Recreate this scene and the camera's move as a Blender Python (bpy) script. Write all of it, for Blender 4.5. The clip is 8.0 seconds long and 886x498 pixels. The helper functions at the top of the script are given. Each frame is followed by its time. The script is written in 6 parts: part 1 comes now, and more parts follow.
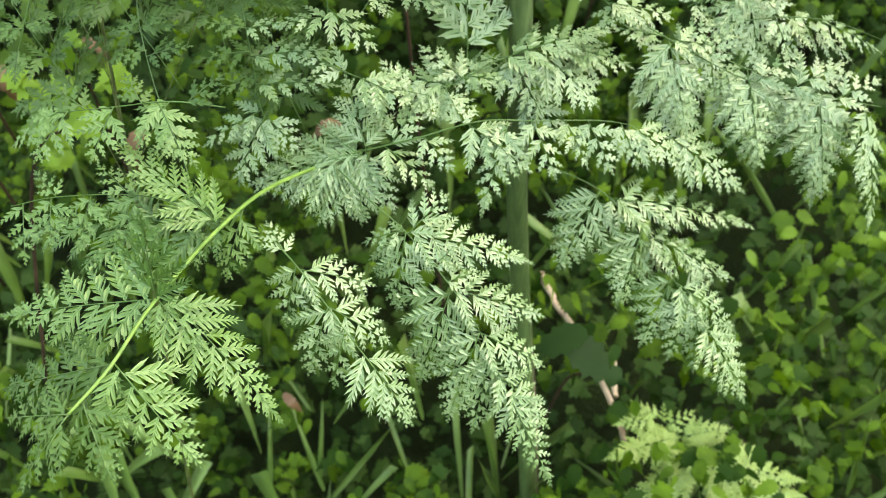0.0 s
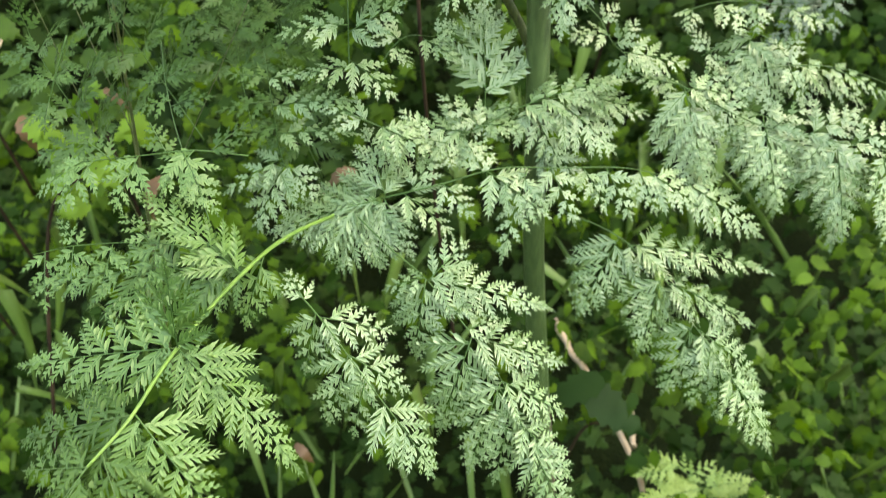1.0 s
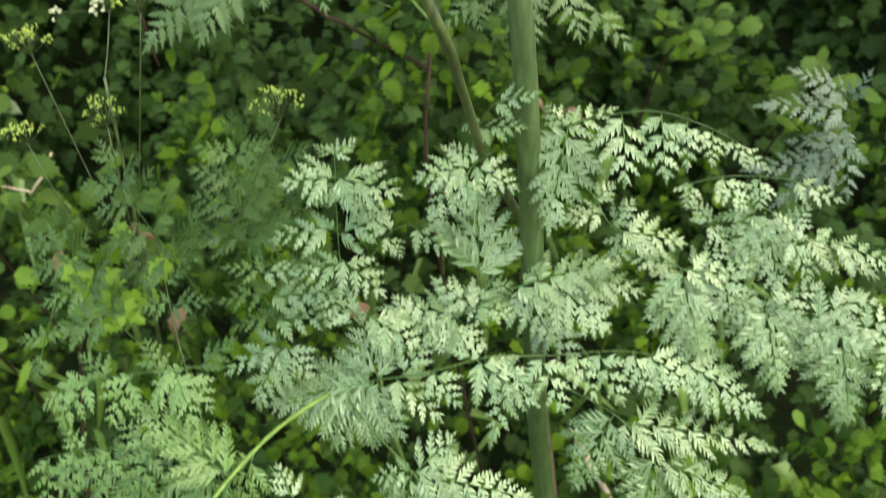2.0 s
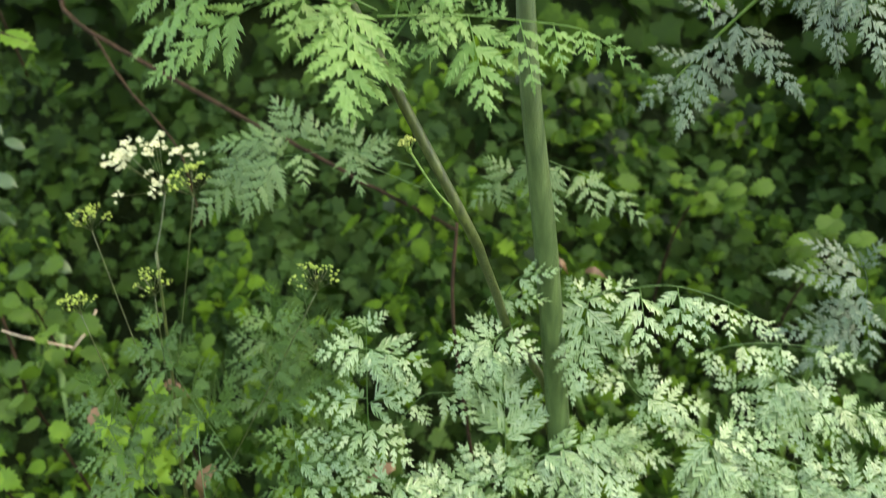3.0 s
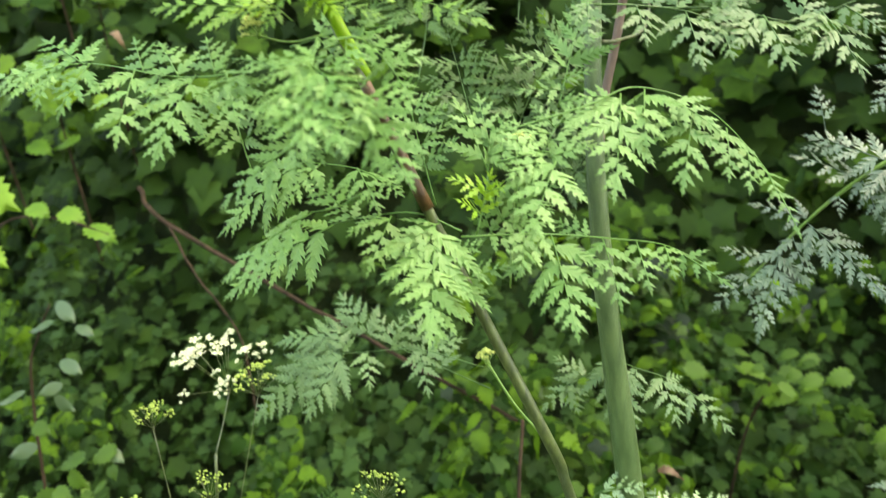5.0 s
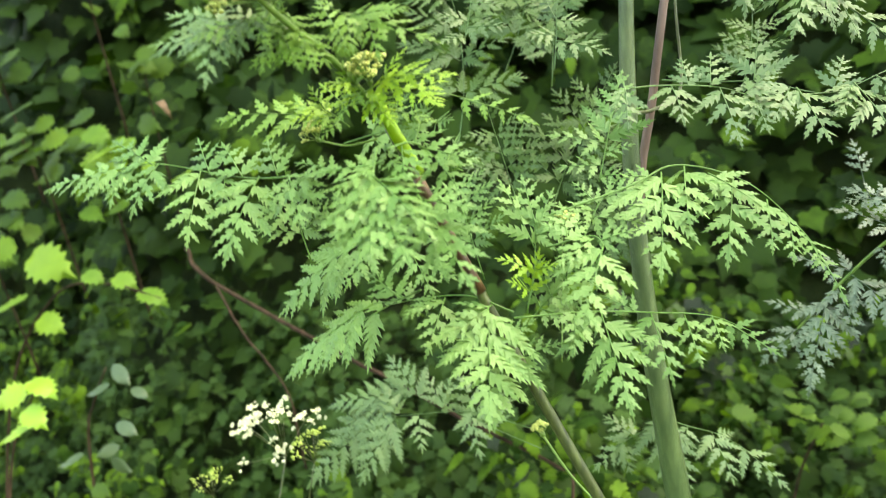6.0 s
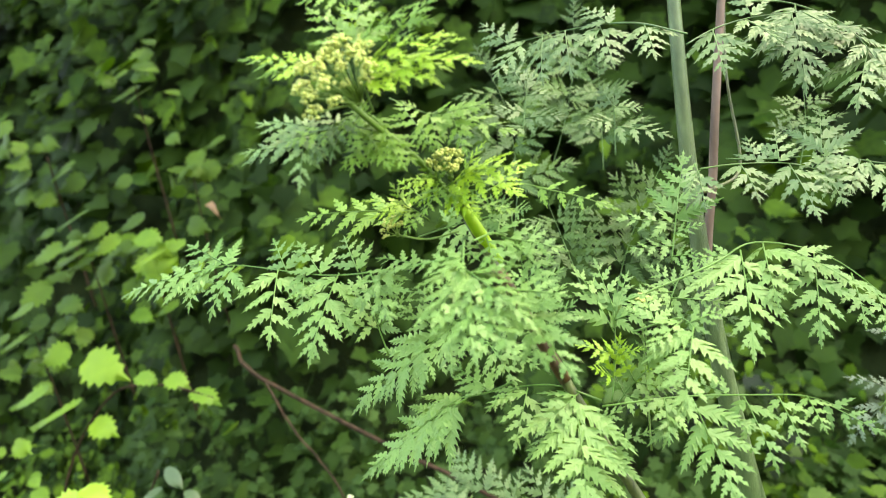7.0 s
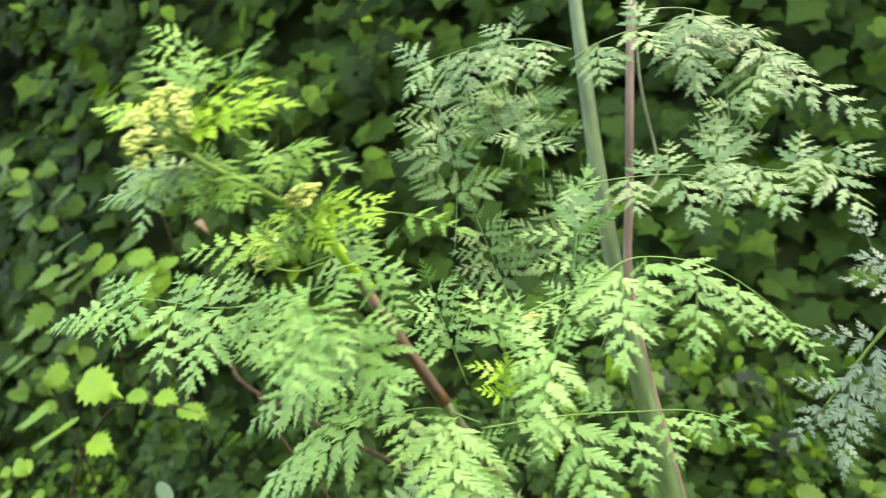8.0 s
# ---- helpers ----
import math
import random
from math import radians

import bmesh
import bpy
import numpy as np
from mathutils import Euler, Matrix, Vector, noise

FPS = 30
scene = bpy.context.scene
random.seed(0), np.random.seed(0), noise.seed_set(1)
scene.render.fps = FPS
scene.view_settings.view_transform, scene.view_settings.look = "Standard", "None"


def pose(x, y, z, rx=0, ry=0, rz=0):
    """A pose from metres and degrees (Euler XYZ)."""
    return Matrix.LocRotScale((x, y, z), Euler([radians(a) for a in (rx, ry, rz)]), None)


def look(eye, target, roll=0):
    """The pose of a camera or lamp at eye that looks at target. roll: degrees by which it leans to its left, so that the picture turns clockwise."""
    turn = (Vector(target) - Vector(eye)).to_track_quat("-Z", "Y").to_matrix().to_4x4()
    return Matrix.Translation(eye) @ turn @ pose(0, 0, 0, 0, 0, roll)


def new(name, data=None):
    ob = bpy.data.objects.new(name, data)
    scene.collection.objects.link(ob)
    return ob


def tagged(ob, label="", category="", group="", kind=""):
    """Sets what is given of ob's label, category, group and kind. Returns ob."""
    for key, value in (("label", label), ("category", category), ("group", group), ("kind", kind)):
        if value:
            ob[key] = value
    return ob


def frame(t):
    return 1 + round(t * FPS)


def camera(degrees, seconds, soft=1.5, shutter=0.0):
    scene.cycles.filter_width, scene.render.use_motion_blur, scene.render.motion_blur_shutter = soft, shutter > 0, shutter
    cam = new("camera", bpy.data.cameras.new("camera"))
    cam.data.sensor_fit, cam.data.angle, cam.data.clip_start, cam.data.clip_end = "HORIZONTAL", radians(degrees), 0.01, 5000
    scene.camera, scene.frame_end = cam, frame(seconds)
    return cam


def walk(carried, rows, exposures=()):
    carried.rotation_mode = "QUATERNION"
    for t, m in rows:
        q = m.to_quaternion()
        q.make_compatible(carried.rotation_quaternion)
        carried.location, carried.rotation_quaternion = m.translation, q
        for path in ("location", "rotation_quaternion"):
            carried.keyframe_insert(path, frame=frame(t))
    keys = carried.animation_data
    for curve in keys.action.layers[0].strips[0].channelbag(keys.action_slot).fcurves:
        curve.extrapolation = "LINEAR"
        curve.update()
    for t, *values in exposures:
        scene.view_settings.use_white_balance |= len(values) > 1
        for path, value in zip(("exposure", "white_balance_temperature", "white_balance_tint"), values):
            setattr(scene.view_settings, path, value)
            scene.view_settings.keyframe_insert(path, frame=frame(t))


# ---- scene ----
cam = camera(64.0, 8.0, soft=0.75, shutter=0.5)
cam.data.dof.use_dof, cam.data.dof.focus_distance, cam.data.dof.aperture_fstop = True, 0.57, 6.6
PATH = [
    (0, (0.0000, 0.0000, 1.2000), (0.0035, 0.9127, 0.7913), 2.09),
    (0.5, (-0.0108, -0.0018, 1.1997), (-0.0091, 0.9166, 0.8042), 1.93),
    (1, (-0.0154, 0.0035, 1.1984), (-0.0206, 0.9410, 0.8504), 1.70),
    (1.5, (0.0035, 0.0253, 1.2469), (-0.0180, 0.9701, 0.9202), 1.28),
    (2, (0.0522, 0.0587, 1.3803), (-0.0391, 0.9952, 1.0417), 0.52),
    (2.2, (0.0500, 0.0650, 1.4010), (-0.0450, 1.0101, 1.0883), 0.33),
    (3.3, (0.0547, 0.0260, 1.4224), (-0.0883, 1.0103, 1.3191), 0.05),
    (3.5, (0.0541, 0.0238, 1.4240), (-0.0890, 1.0104, 1.3459), 0.09),
    (4, (0.0573, 0.0342, 1.4483), (-0.1015, 1.0202, 1.3961), 0.23),
    (4.5, (0.0493, 0.0409, 1.4500), (-0.1324, 1.0240, 1.4697), 0.11),
    (5, (0.0253, 0.0494, 1.4551), (-0.1720, 1.0263, 1.5377), 0.16),
    (5.2, (0.0197, 0.0322, 1.4611), (-0.1899, 1.0051, 1.5584), 1.01),
    (6.3, (0.0154, 0.0214, 1.4908), (-0.2399, 0.9737, 1.6577), -2.87),
    (6.5, (0.0105, 0.0254, 1.4862), (-0.2515, 0.9686, 1.6903), -3.20),
    (7, (-0.0159, 0.0130, 1.4923), (-0.2850, 0.9427, 1.7435), -3.91),
    (7.5, (0.0197, 0.0207, 1.4912), (-0.2722, 0.9373, 1.7644), -3.69),
    (8, (0.0939, 0.0378, 1.5022), (-0.2206, 0.9534, 1.7531), -5.75),
]
walk(cam, [(t, look(eye, target, roll)) for t, eye, target, roll in PATH], [(0, 3.15, 9500, 8), (2.0, 3.0, 9500, 8), (4, 3.16, 9500, 6), (5, 3.42, 9600, 6), (7, 3.58, 9550, 8), (8, 3.68, 9500, 10)])

# ---- daylight: high summer sun a little behind the hedge, open sky above the path ----
SUN = Vector((0.45, -0.12, 0.88)).normalized()
world = bpy.data.worlds.new("sky")
scene.world = world
world.use_nodes = True
sky = world.node_tree.nodes.new("ShaderNodeTexSky")
sky.sky_type, sky.sun_disc = "NISHITA", False
sky.sun_elevation = math.asin(SUN.z)
sky.sun_rotation = math.atan2(SUN.x, SUN.y)
background = world.node_tree.nodes["Background"]
world.node_tree.links.new(sky.outputs[0], background.inputs[0])
background.inputs[1].default_value = 0.15
lamp = bpy.data.lights.new("sun", "SUN")
lamp.energy, lamp.angle, lamp.color = 0.70, radians(58.0), (1.0, 0.975, 0.935)
sun = new("sun", lamp)
sun.matrix_world = look(SUN * 20, (0, 0, 0))


# ---- materials ----
def foliage(name, dark, light, gloss=0.4, through_light=0.25, island=False, spec=0.5, few=False):
    """Leaf surface: colour between two greens by a random per piece and by fine mottling, glossy skin, light shining through."""
    m = bpy.data.materials.new(name)
    m.use_nodes = True
    nt = m.node_tree
    n, l = nt.nodes, nt.links
    bsdf, out = n["Principled BSDF"], n["Material Output"]
    coord = n.new("ShaderNodeTexCoord")
    mottle = n.new("ShaderNodeTexNoise")
    mottle.inputs["Scale"].default_value, mottle.inputs["Detail"].default_value = 38.0, 4.0
    grain = n.new("ShaderNodeTexNoise")
    grain.inputs["Scale"].default_value, grain.inputs["Detail"].default_value = 420.0, 2.0
    l.new(coord.outputs["Object"], mottle.inputs["Vector"])
    l.new(coord.outputs["Object"], grain.inputs["Vector"])
    if island:
        rnd = n.new("ShaderNodeNewGeometry").outputs["Random Per Island"]
    else:
        rnd = n.new("ShaderNodeObjectInfo").outputs["Random"]
    mix = n.new("ShaderNodeMath")
    mix.operation = "MULTIPLY_ADD"
    mix.inputs[1].default_value = 0.55
    l.new(rnd, mix.inputs[0])
    half = n.new("ShaderNodeMath")
    half.operation = "MULTIPLY"
    half.inputs[1].default_value = 0.55
    l.new(mottle.outputs["Fac"], half.inputs[0])
    l.new(half.outputs[0], mix.inputs[2])
    ramp = n.new("ShaderNodeValToRGB")
    ramp.color_ramp.elements[0].color, ramp.color_ramp.elements[1].color = (*dark, 1), (*light, 1)
    ramp.color_ramp.elements[0].position, ramp.color_ramp.elements[1].position = (0.42, 0.90) if few else (0.15, 0.95)
    l.new(mix.outputs[0], ramp.inputs[0])
    l.new(ramp.outputs[0], bsdf.inputs["Base Color"])
    bsdf.inputs["Specular IOR Level"].default_value = spec
    rough = n.new("ShaderNodeMapRange")
    rough.inputs["To Min"].default_value, rough.inputs["To Max"].default_value = gloss - 0.08, gloss + 0.14
    l.new(mottle.outputs["Fac"], rough.inputs["Value"])
    l.new(rough.outputs[0], bsdf.inputs["Roughness"])
    bump = n.new("ShaderNodeBump")
    bump.inputs["Strength"].default_value, bump.inputs["Distance"].default_value = 0.35, 0.0008
    l.new(grain.outputs["Fac"], bump.inputs["Height"])
    l.new(bump.outputs[0], bsdf.inputs["Normal"])
    shine = n.new("ShaderNodeBsdfTranslucent")
    warm = n.new("ShaderNodeMixRGB")
    warm.blend_type = "MULTIPLY"
    warm.inputs[0].default_value, warm.inputs[2].default_value = 1.0, (1.5, 1.6, 0.55, 1)
    l.new(ramp.outputs[0], warm.inputs[1])
    l.new(warm.outputs[0], shine.inputs["Color"])
    both = n.new("ShaderNodeMixShader")
    both.inputs[0].default_value = through_light
    l.new(bsdf.outputs[0], both.inputs[1])
    l.new(shine.outputs[0], both.inputs[2])
    l.new(both.outputs[0], out.inputs["Surface"])
    return m


def plain(name, dark, light, rough=0.6, scale=30.0, stretch=1.0, bump_depth=0.002, spec=0.4):
    """Stems, bark, soil: two colours mixed by noise, drawn out along z by stretch, with relief."""
    m = bpy.data.materials.new(name)
    m.use_nodes = True
    n, l = m.node_tree.nodes, m.node_tree.links
    bsdf = n["Principled BSDF"]
    coord = n.new("ShaderNodeTexCoord")
    mapping = n.new("ShaderNodeMapping")
    mapping.inputs["Scale"].default_value = (1, 1, 1 / stretch)
    noise_a = n.new("ShaderNodeTexNoise")
    noise_a.inputs["Scale"].default_value, noise_a.inputs["Detail"].default_value = scale, 6.0
    noise_b = n.new("ShaderNodeTexNoise")
    noise_b.inputs["Scale"].default_value, noise_b.inputs["Detail"].default_value = scale * 9, 3.0
    l.new(coord.outputs["Object"], mapping.inputs["Vector"])
    l.new(mapping.outputs[0], noise_a.inputs["Vector"])
    l.new(mapping.outputs[0], noise_b.inputs["Vector"])
    ramp = n.new("ShaderNodeValToRGB")
    ramp.color_ramp.elements[0].color, ramp.color_ramp.elements[1].color = (*dark, 1), (*light, 1)
    ramp.color_ramp.elements[0].position, ramp.color_ramp.elements[1].position = 0.3, 0.7
    l.new(noise_a.outputs["Fac"], ramp.inputs[0])
    l.new(ramp.outputs[0], bsdf.inputs["Base Color"])
    bsdf.inputs["Roughness"].default_value = rough
    bsdf.inputs["Specular IOR Level"].default_value = spec
    bump = n.new("ShaderNodeBump")
    bump.inputs["Strength"].default_value, bump.inputs["Distance"].default_value = 0.5, bump_depth
    l.new(noise_b.outputs["Fac"], bump.inputs["Height"])
    l.new(bump.outputs[0], bsdf.inputs["Normal"])
    return m


HEMLOCK = foliage("hemlock_leaf_pale", (0.088, 0.168, 0.056), (0.156, 0.246, 0.104), 0.42, 0.08, spec=0.9)
GREENER = foliage("hemlock_leaf_green", (0.052, 0.124, 0.024), (0.110, 0.204, 0.054), 0.44, 0.14, spec=0.5)
UPPER = foliage("hemlock_leaf_upper", (0.045, 0.101, 0.027), (0.096, 0.168, 0.057), 0.46, 0.12, spec=0.4)
# darker copy of the hemlock leaf, with shade put into its colour
SHADED_PINNA = foliage("hemlock_leaf_shaded", (0.024, 0.068, 0.012), (0.062, 0.126, 0.028), 0.5, 0.2, spec=0.3)
SPRING = foliage("hemlock_leaf_spring", (0.078, 0.180, 0.020), (0.150, 0.285, 0.046), 0.46, 0.32, spec=0.4)
FRESH = foliage("hemlock_leaf_fresh", (0.056, 0.142, 0.028), (0.124, 0.230, 0.060), 0.48, 0.15, spec=0.34)
YOUNG = foliage("young_leaf_green", (0.15, 0.30, 0.02), (0.25, 0.41, 0.03), 0.46, 0.34)
SEEDLING = foliage("seedling_leaf_pale", (0.115, 0.200, 0.035), (0.205, 0.305, 0.075), 0.5, 0.25)
# leaf green dimmed and blued in the colour itself to look shaded
SHADE = foliage("bluish_leaf_shaded", (0.032, 0.072, 0.034), (0.085, 0.140, 0.078), 0.42, 0.12, spec=0.55)
VEINS = {"hemlock_leaf_green": foliage("vein_mid", (0.030, 0.085, 0.016), (0.055, 0.13, 0.026), 0.5, 0.2), "hemlock_leaf_pale": foliage("vein_green", (0.030, 0.085, 0.016), (0.055, 0.13, 0.026), 0.5, 0.2), "hemlock_leaf_upper": foliage("vein_upper", (0.04, 0.10, 0.025), (0.07, 0.15, 0.035), 0.5, 0.2), "seedling_leaf_pale": foliage("vein_seedling", (0.06, 0.13, 0.02), (0.10, 0.19, 0.04), 0.5, 0.2), "hemlock_leaf_shaded": foliage("vein_shaded", (0.030, 0.075, 0.016), (0.055, 0.12, 0.026), 0.5, 0.2), "hemlock_leaf_fresh": foliage("vein_fresh", (0.050, 0.14, 0.02), (0.08, 0.19, 0.03), 0.5, 0.2),
         "hemlock_leaf_spring": foliage("vein_spring", (0.060, 0.15, 0.018), (0.095, 0.20, 0.03), 0.5, 0.2), "young_leaf_green": foliage("vein_lime", (0.12, 0.25, 0.02), (0.17, 0.30, 0.03), 0.5, 0.3), "bluish_leaf_shaded": foliage("vein_blue_shaded", (0.02, 0.05, 0.025), (0.04, 0.08, 0.04), 0.5, 0.1)}
STALK = plain("leaf_stalk_green", (0.070, 0.150, 0.026), (0.130, 0.230, 0.044), 0.45, 60, 4, 0.0004)
STEM = plain("glaucous_stem_green", (0.026, 0.054, 0.015), (0.066, 0.108, 0.036), 0.42, 150, 30, 0.0014, 0.4)
BRANCH = plain("ribbed_branch_green", (0.020, 0.030, 0.009), (0.075, 0.100, 0.028), 0.4, 300, 22, 0.0008, 0.5)
PURPLE = plain("purple_spotted_stem", (0.055, 0.032, 0.022), (0.150, 0.098, 0.076), 0.6, 55, 7, 0.0008)
RUST = plain("rusty_stem_skin", (0.016, 0.010, 0.004), (0.085, 0.040, 0.012), 0.5, 120, 4, 0.0012)
BUD = plain("flower_bud_cream", (0.22, 0.30, 0.050), (0.44, 0.47, 0.15), 0.6, 300, 1, 0.0006)
SEED = plain("seed_head_green", (0.13, 0.21, 0.03), (0.28, 0.36, 0.07), 0.6, 200, 1, 0.0006)
PETAL = plain("white_petal", (0.25, 0.28, 0.15), (0.40, 0.42, 0.26), 0.6, 200, 1, 0.0006)
BARK = plain("twig_bark", (0.014, 0.010, 0.006), (0.048, 0.030, 0.018), 0.85, 60, 3, 0.003, 0.1)
STRAW = plain("dead_stalk_straw", (0.28, 0.20, 0.13), (0.46, 0.36, 0.26), 0.7, 70, 5, 0.001)
# near-black so that gaps between leaves read as deep shade
SOIL = plain("soil_gap_shade", (0.007, 0.012, 0.004), (0.016, 0.026, 0.008), 0.95, 14, 1, 0.02, 0.1)
DRY = foliage("dry_leaf_russet", (0.07, 0.036, 0.016), (0.15, 0.085, 0.040), 0.55, 0.2)
# inner ivy layer: the shade between outer leaves is painted into this green
SHADED_IVY = foliage("ivy_leaf_shade", (0.006, 0.018, 0.003), (0.022, 0.052, 0.006), 0.65, 0.05, True, spec=0.1)
IVY = foliage("ivy_leaf_green", (0.006, 0.018, 0.003), (0.044, 0.096, 0.010), 0.60, 0.22, True, spec=0.08, few=True)
IVY_ONE = foliage("ivy_leaf_single", (0.006, 0.018, 0.003), (0.062, 0.125, 0.018), 0.50, 0.15, spec=0.25, few=True)
# dock green taken near black: the shadow it lies in is painted
DOCK = foliage("dock_leaf_shade", (0.006, 0.020, 0.004), (0.013, 0.036, 0.008), 0.6, 0.08, spec=0.1)
SHADED_MANY = foliage("undergrowth_shade", (0.010, 0.030, 0.006), (0.035, 0.075, 0.014), 0.6, 0.12, True, spec=0.12)
BRAMBLE = foliage("bramble_leaf_green", (0.060, 0.140, 0.012), (0.150, 0.270, 0.026), 0.52, 0.35, spec=0.25)
THICKET = foliage("thicket_leaf_green", (0.018, 0.050, 0.005), (0.064, 0.128, 0.012), 0.55, 0.28, spec=0.2)
HERB = foliage("undergrowth_green", (0.014, 0.042, 0.005), (0.086, 0.168, 0.013), 0.55, 0.30, True, spec=0.10, few=True)
GREY = foliage("shoot_leaf_grey", (0.028, 0.060, 0.018), (0.062, 0.104, 0.038), 0.45, 0.2, spec=0.5)
GRASS = foliage("grass_green", (0.05, 0.11, 0.02), (0.12, 0.21, 0.05), 0.45, 0.25, True)
rng = np.random.default_rng(7)


# ---- building helpers ----
def world_place(ob):
    p = Vector((0, 0, 0))
    while ob is not None:
        p = p + ob.location
        ob = ob.parent
    return p


def mesh_of(name, verts, faces, material, smooth=True):
    me = bpy.data.meshes.new(name)
    me.from_pydata([tuple(v) for v in verts], [], [tuple(f) for f in faces])
    me.materials.append(material)
    if smooth:
        me.polygons.foreach_set("use_smooth", [True] * len(me.polygons))
    me.update()
    return me


def put(name, verts, faces, material, parent=None, origin=None, label=""):
    """One mesh object from world-space points, with its origin at a place of its own, under a thing or a part."""
    verts = np.asarray(verts, float)
    o = np.asarray(verts[0] if origin is None else origin, float)
    ob = new(name, mesh_of(name, verts - o, faces, material))
    ob.parent = parent
    ob.location = Vector(o) - (world_place(parent) if parent else Vector((0, 0, 0)))
    if label:
        tagged(ob, label)
    return ob


def thing(name, place, label, category, group=""):
    ob = new(name)
    ob.empty_display_size = 0.05
    ob.location = place
    return tagged(ob, label, category, group)


def spline(points, steps):
    """Catmull-Rom through the points."""
    p = np.asarray(points, float)
    if len(p) == 2:
        s = np.linspace(0, 1, steps)[:, None]
        return p[0] * (1 - s) + p[1] * s
    q = np.vstack([2 * p[0] - p[1], p, 2 * p[-1] - p[-2]])
    res = []
    for i in range(len(p) - 1):
        a, b, c, d = q[i:i + 4]
        for s in np.linspace(0, 1, steps, endpoint=False):
            res.append(0.5 * ((2 * b) + (c - a) * s + (2 * a - 5 * b + 4 * c - d) * s * s + (3 * b - a - 3 * c + d) * s ** 3))
    return np.array(res + [p[-1]])


def tube(path, radii, sides=6, ribs=0.0):
    """Round or ribbed tube along a path, closed at both ends."""
    path = np.asarray(path, float)
    t = np.gradient(path, axis=0)
    t /= np.linalg.norm(t, axis=1)[:, None] + 1e-9
    ref = np.array([0.3, -1, 0.2]) if abs(t[0][1]) < 0.8 else np.array([1.0, 0.1, 0])
    a = np.cross(t, ref)
    a /= np.linalg.norm(a, axis=1)[:, None] + 1e-9
    b = np.cross(t, a)
    ang = np.arange(sides) * 2 * math.pi / sides
    wob = 1 + ribs * (np.arange(sides) % 2)
    r = np.broadcast_to(np.asarray(radii, float), (len(path),))
    v = path[:, None] + r[:, None, None] * (a[:, None] * (np.cos(ang) * wob)[:, None] + b[:, None] * (np.sin(ang) * wob)[:, None])
    v = v.reshape(-1, 3)
    f = []
    for i in range(len(path) - 1):
        for k in range(sides):
            k2 = (k + 1) % sides
            f.append((i * sides + k, i * sides + k2, (i + 1) * sides + k2, (i + 1) * sides + k))
    f.append(tuple(range(sides))[::-1])
    f.append(tuple((len(path) - 1) * sides + k for k in range(sides)))
    return v, f


def lobed_blade(lobes, width=0.2, cut=0.85, web=0.03, root_width=0.8, lean=42, seed=0, point=0.0):
    """A leaf segment of length 1 along x: a midrib with forward-pointing toothed lobes on both sides, parted by clefts
    and gently pleated. The last faces are the veins; returns points, faces and the number of vein faces."""
    v, f, veins = [], [], []
    own = np.random.default_rng(seed)

    def add(x, y, z):
        v.append((x, y, z))
        return len(v) - 1

    def station(k):
        return 0.05 + 0.83 * (1 - (1 - k / lobes) ** 1.2)

    for side in (1, -1):
        for i in range(lobes):
            s, step = station(i + 0.4 + 0.14 * side), station(i + 1) - station(i)
            ln = (width * min(1.0, 0.72 + s * 2.2) * (1 - s) ** 0.8 + 0.035) * own.uniform(0.88, 1.12)
            ang = radians(lean - 12 * s + own.normal(0, 4))
            d = np.array([math.cos(ang), math.sin(ang)])
            e = np.array([math.sin(ang), -math.cos(ang)])
            hw = step * 0.5 * cut * math.sin(ang)
            root = np.array([s, 0.010 + web * 0.4 * (1 - s)])
            skew, twist = own.normal(0, 0.12), own.normal(0, 0.09)

            def at(along, across, z):
                q = root + d * ln * along + e * hw * across
                return add(q[0], side * q[1], z * width)

            r0, r1, rm = at(-0.1, root_width, 0.02), at(-0.05, -root_width, 0.02), at(0.0, 0, -0.09)
            o0, o1, c = at(0.42, 0.92, 0.06 + twist), at(0.45, -0.82, 0.06 - twist), at(0.5, 0, -0.06)
            t0, t1, tip = at(0.80 - 0.08 * point, 1.16 - 0.2 * point + skew, twist - 0.02), at(0.88 - 0.08 * point, -0.88 + 0.14 * point + skew, -0.02 - twist), at(1.18 + 0.16 * point, 0.1 + skew, -0.10)
            n0, n1 = at(0.84, 0.58, 0.01), at(0.90, -0.36, 0.01)
            faces = [(r0, o0, c, rm), (rm, c, o1, r1), (o0, t0, n0, c), (c, n0, tip, n1), (c, n1, t1, o1)]
            f += [q if side > 0 else q[::-1] for q in faces]
            k = [at(0, 0.20, 0.0), at(0, -0.20, 0.0), at(0.68, 0, -0.01)]
            veins.append((k[0], k[2], k[1]) if side > 0 else (k[1], k[2], k[0]))
    a = [add(0, 0.012, 0.003), add(0, -0.012, 0.003), add(0.85, 0.006, 0.003), add(0.85, -0.006, 0.003), add(1.0, 0, -0.005)]
    b = [add(0.03, web * 0.8, -0.002), add(0.03, -web * 0.8, -0.002), add(0.35, web, -0.002), add(0.35, -web, -0.002), add(0.85, web * 0.45, -0.002), add(0.85, -web * 0.45, -0.002), add(1.05, 0, -0.012)]
    f += [(b[0], b[1], b[3], b[2]), (b[2], b[3], b[5], b[4]), (b[4], b[5], b[6])]
    veins += [(a[0], a[1], a[3], a[2]), (a[2], a[3], a[4])]
    return np.array(v), f + veins, len(veins)


FINE = {k: [lobed_blade(k, 0.235, 0.88, 0.034, 0.80, 40, k * 10 + i, 1.0) for i in range(5)] for k in (3, 4, 5, 6, 7)}
MIDDLE = {k: [lobed_blade(k, 0.225, 0.97, 0.052, 0.9, 41, k * 10 + i, 1.0) for i in range(5)] for k in (3, 4, 5, 6)}
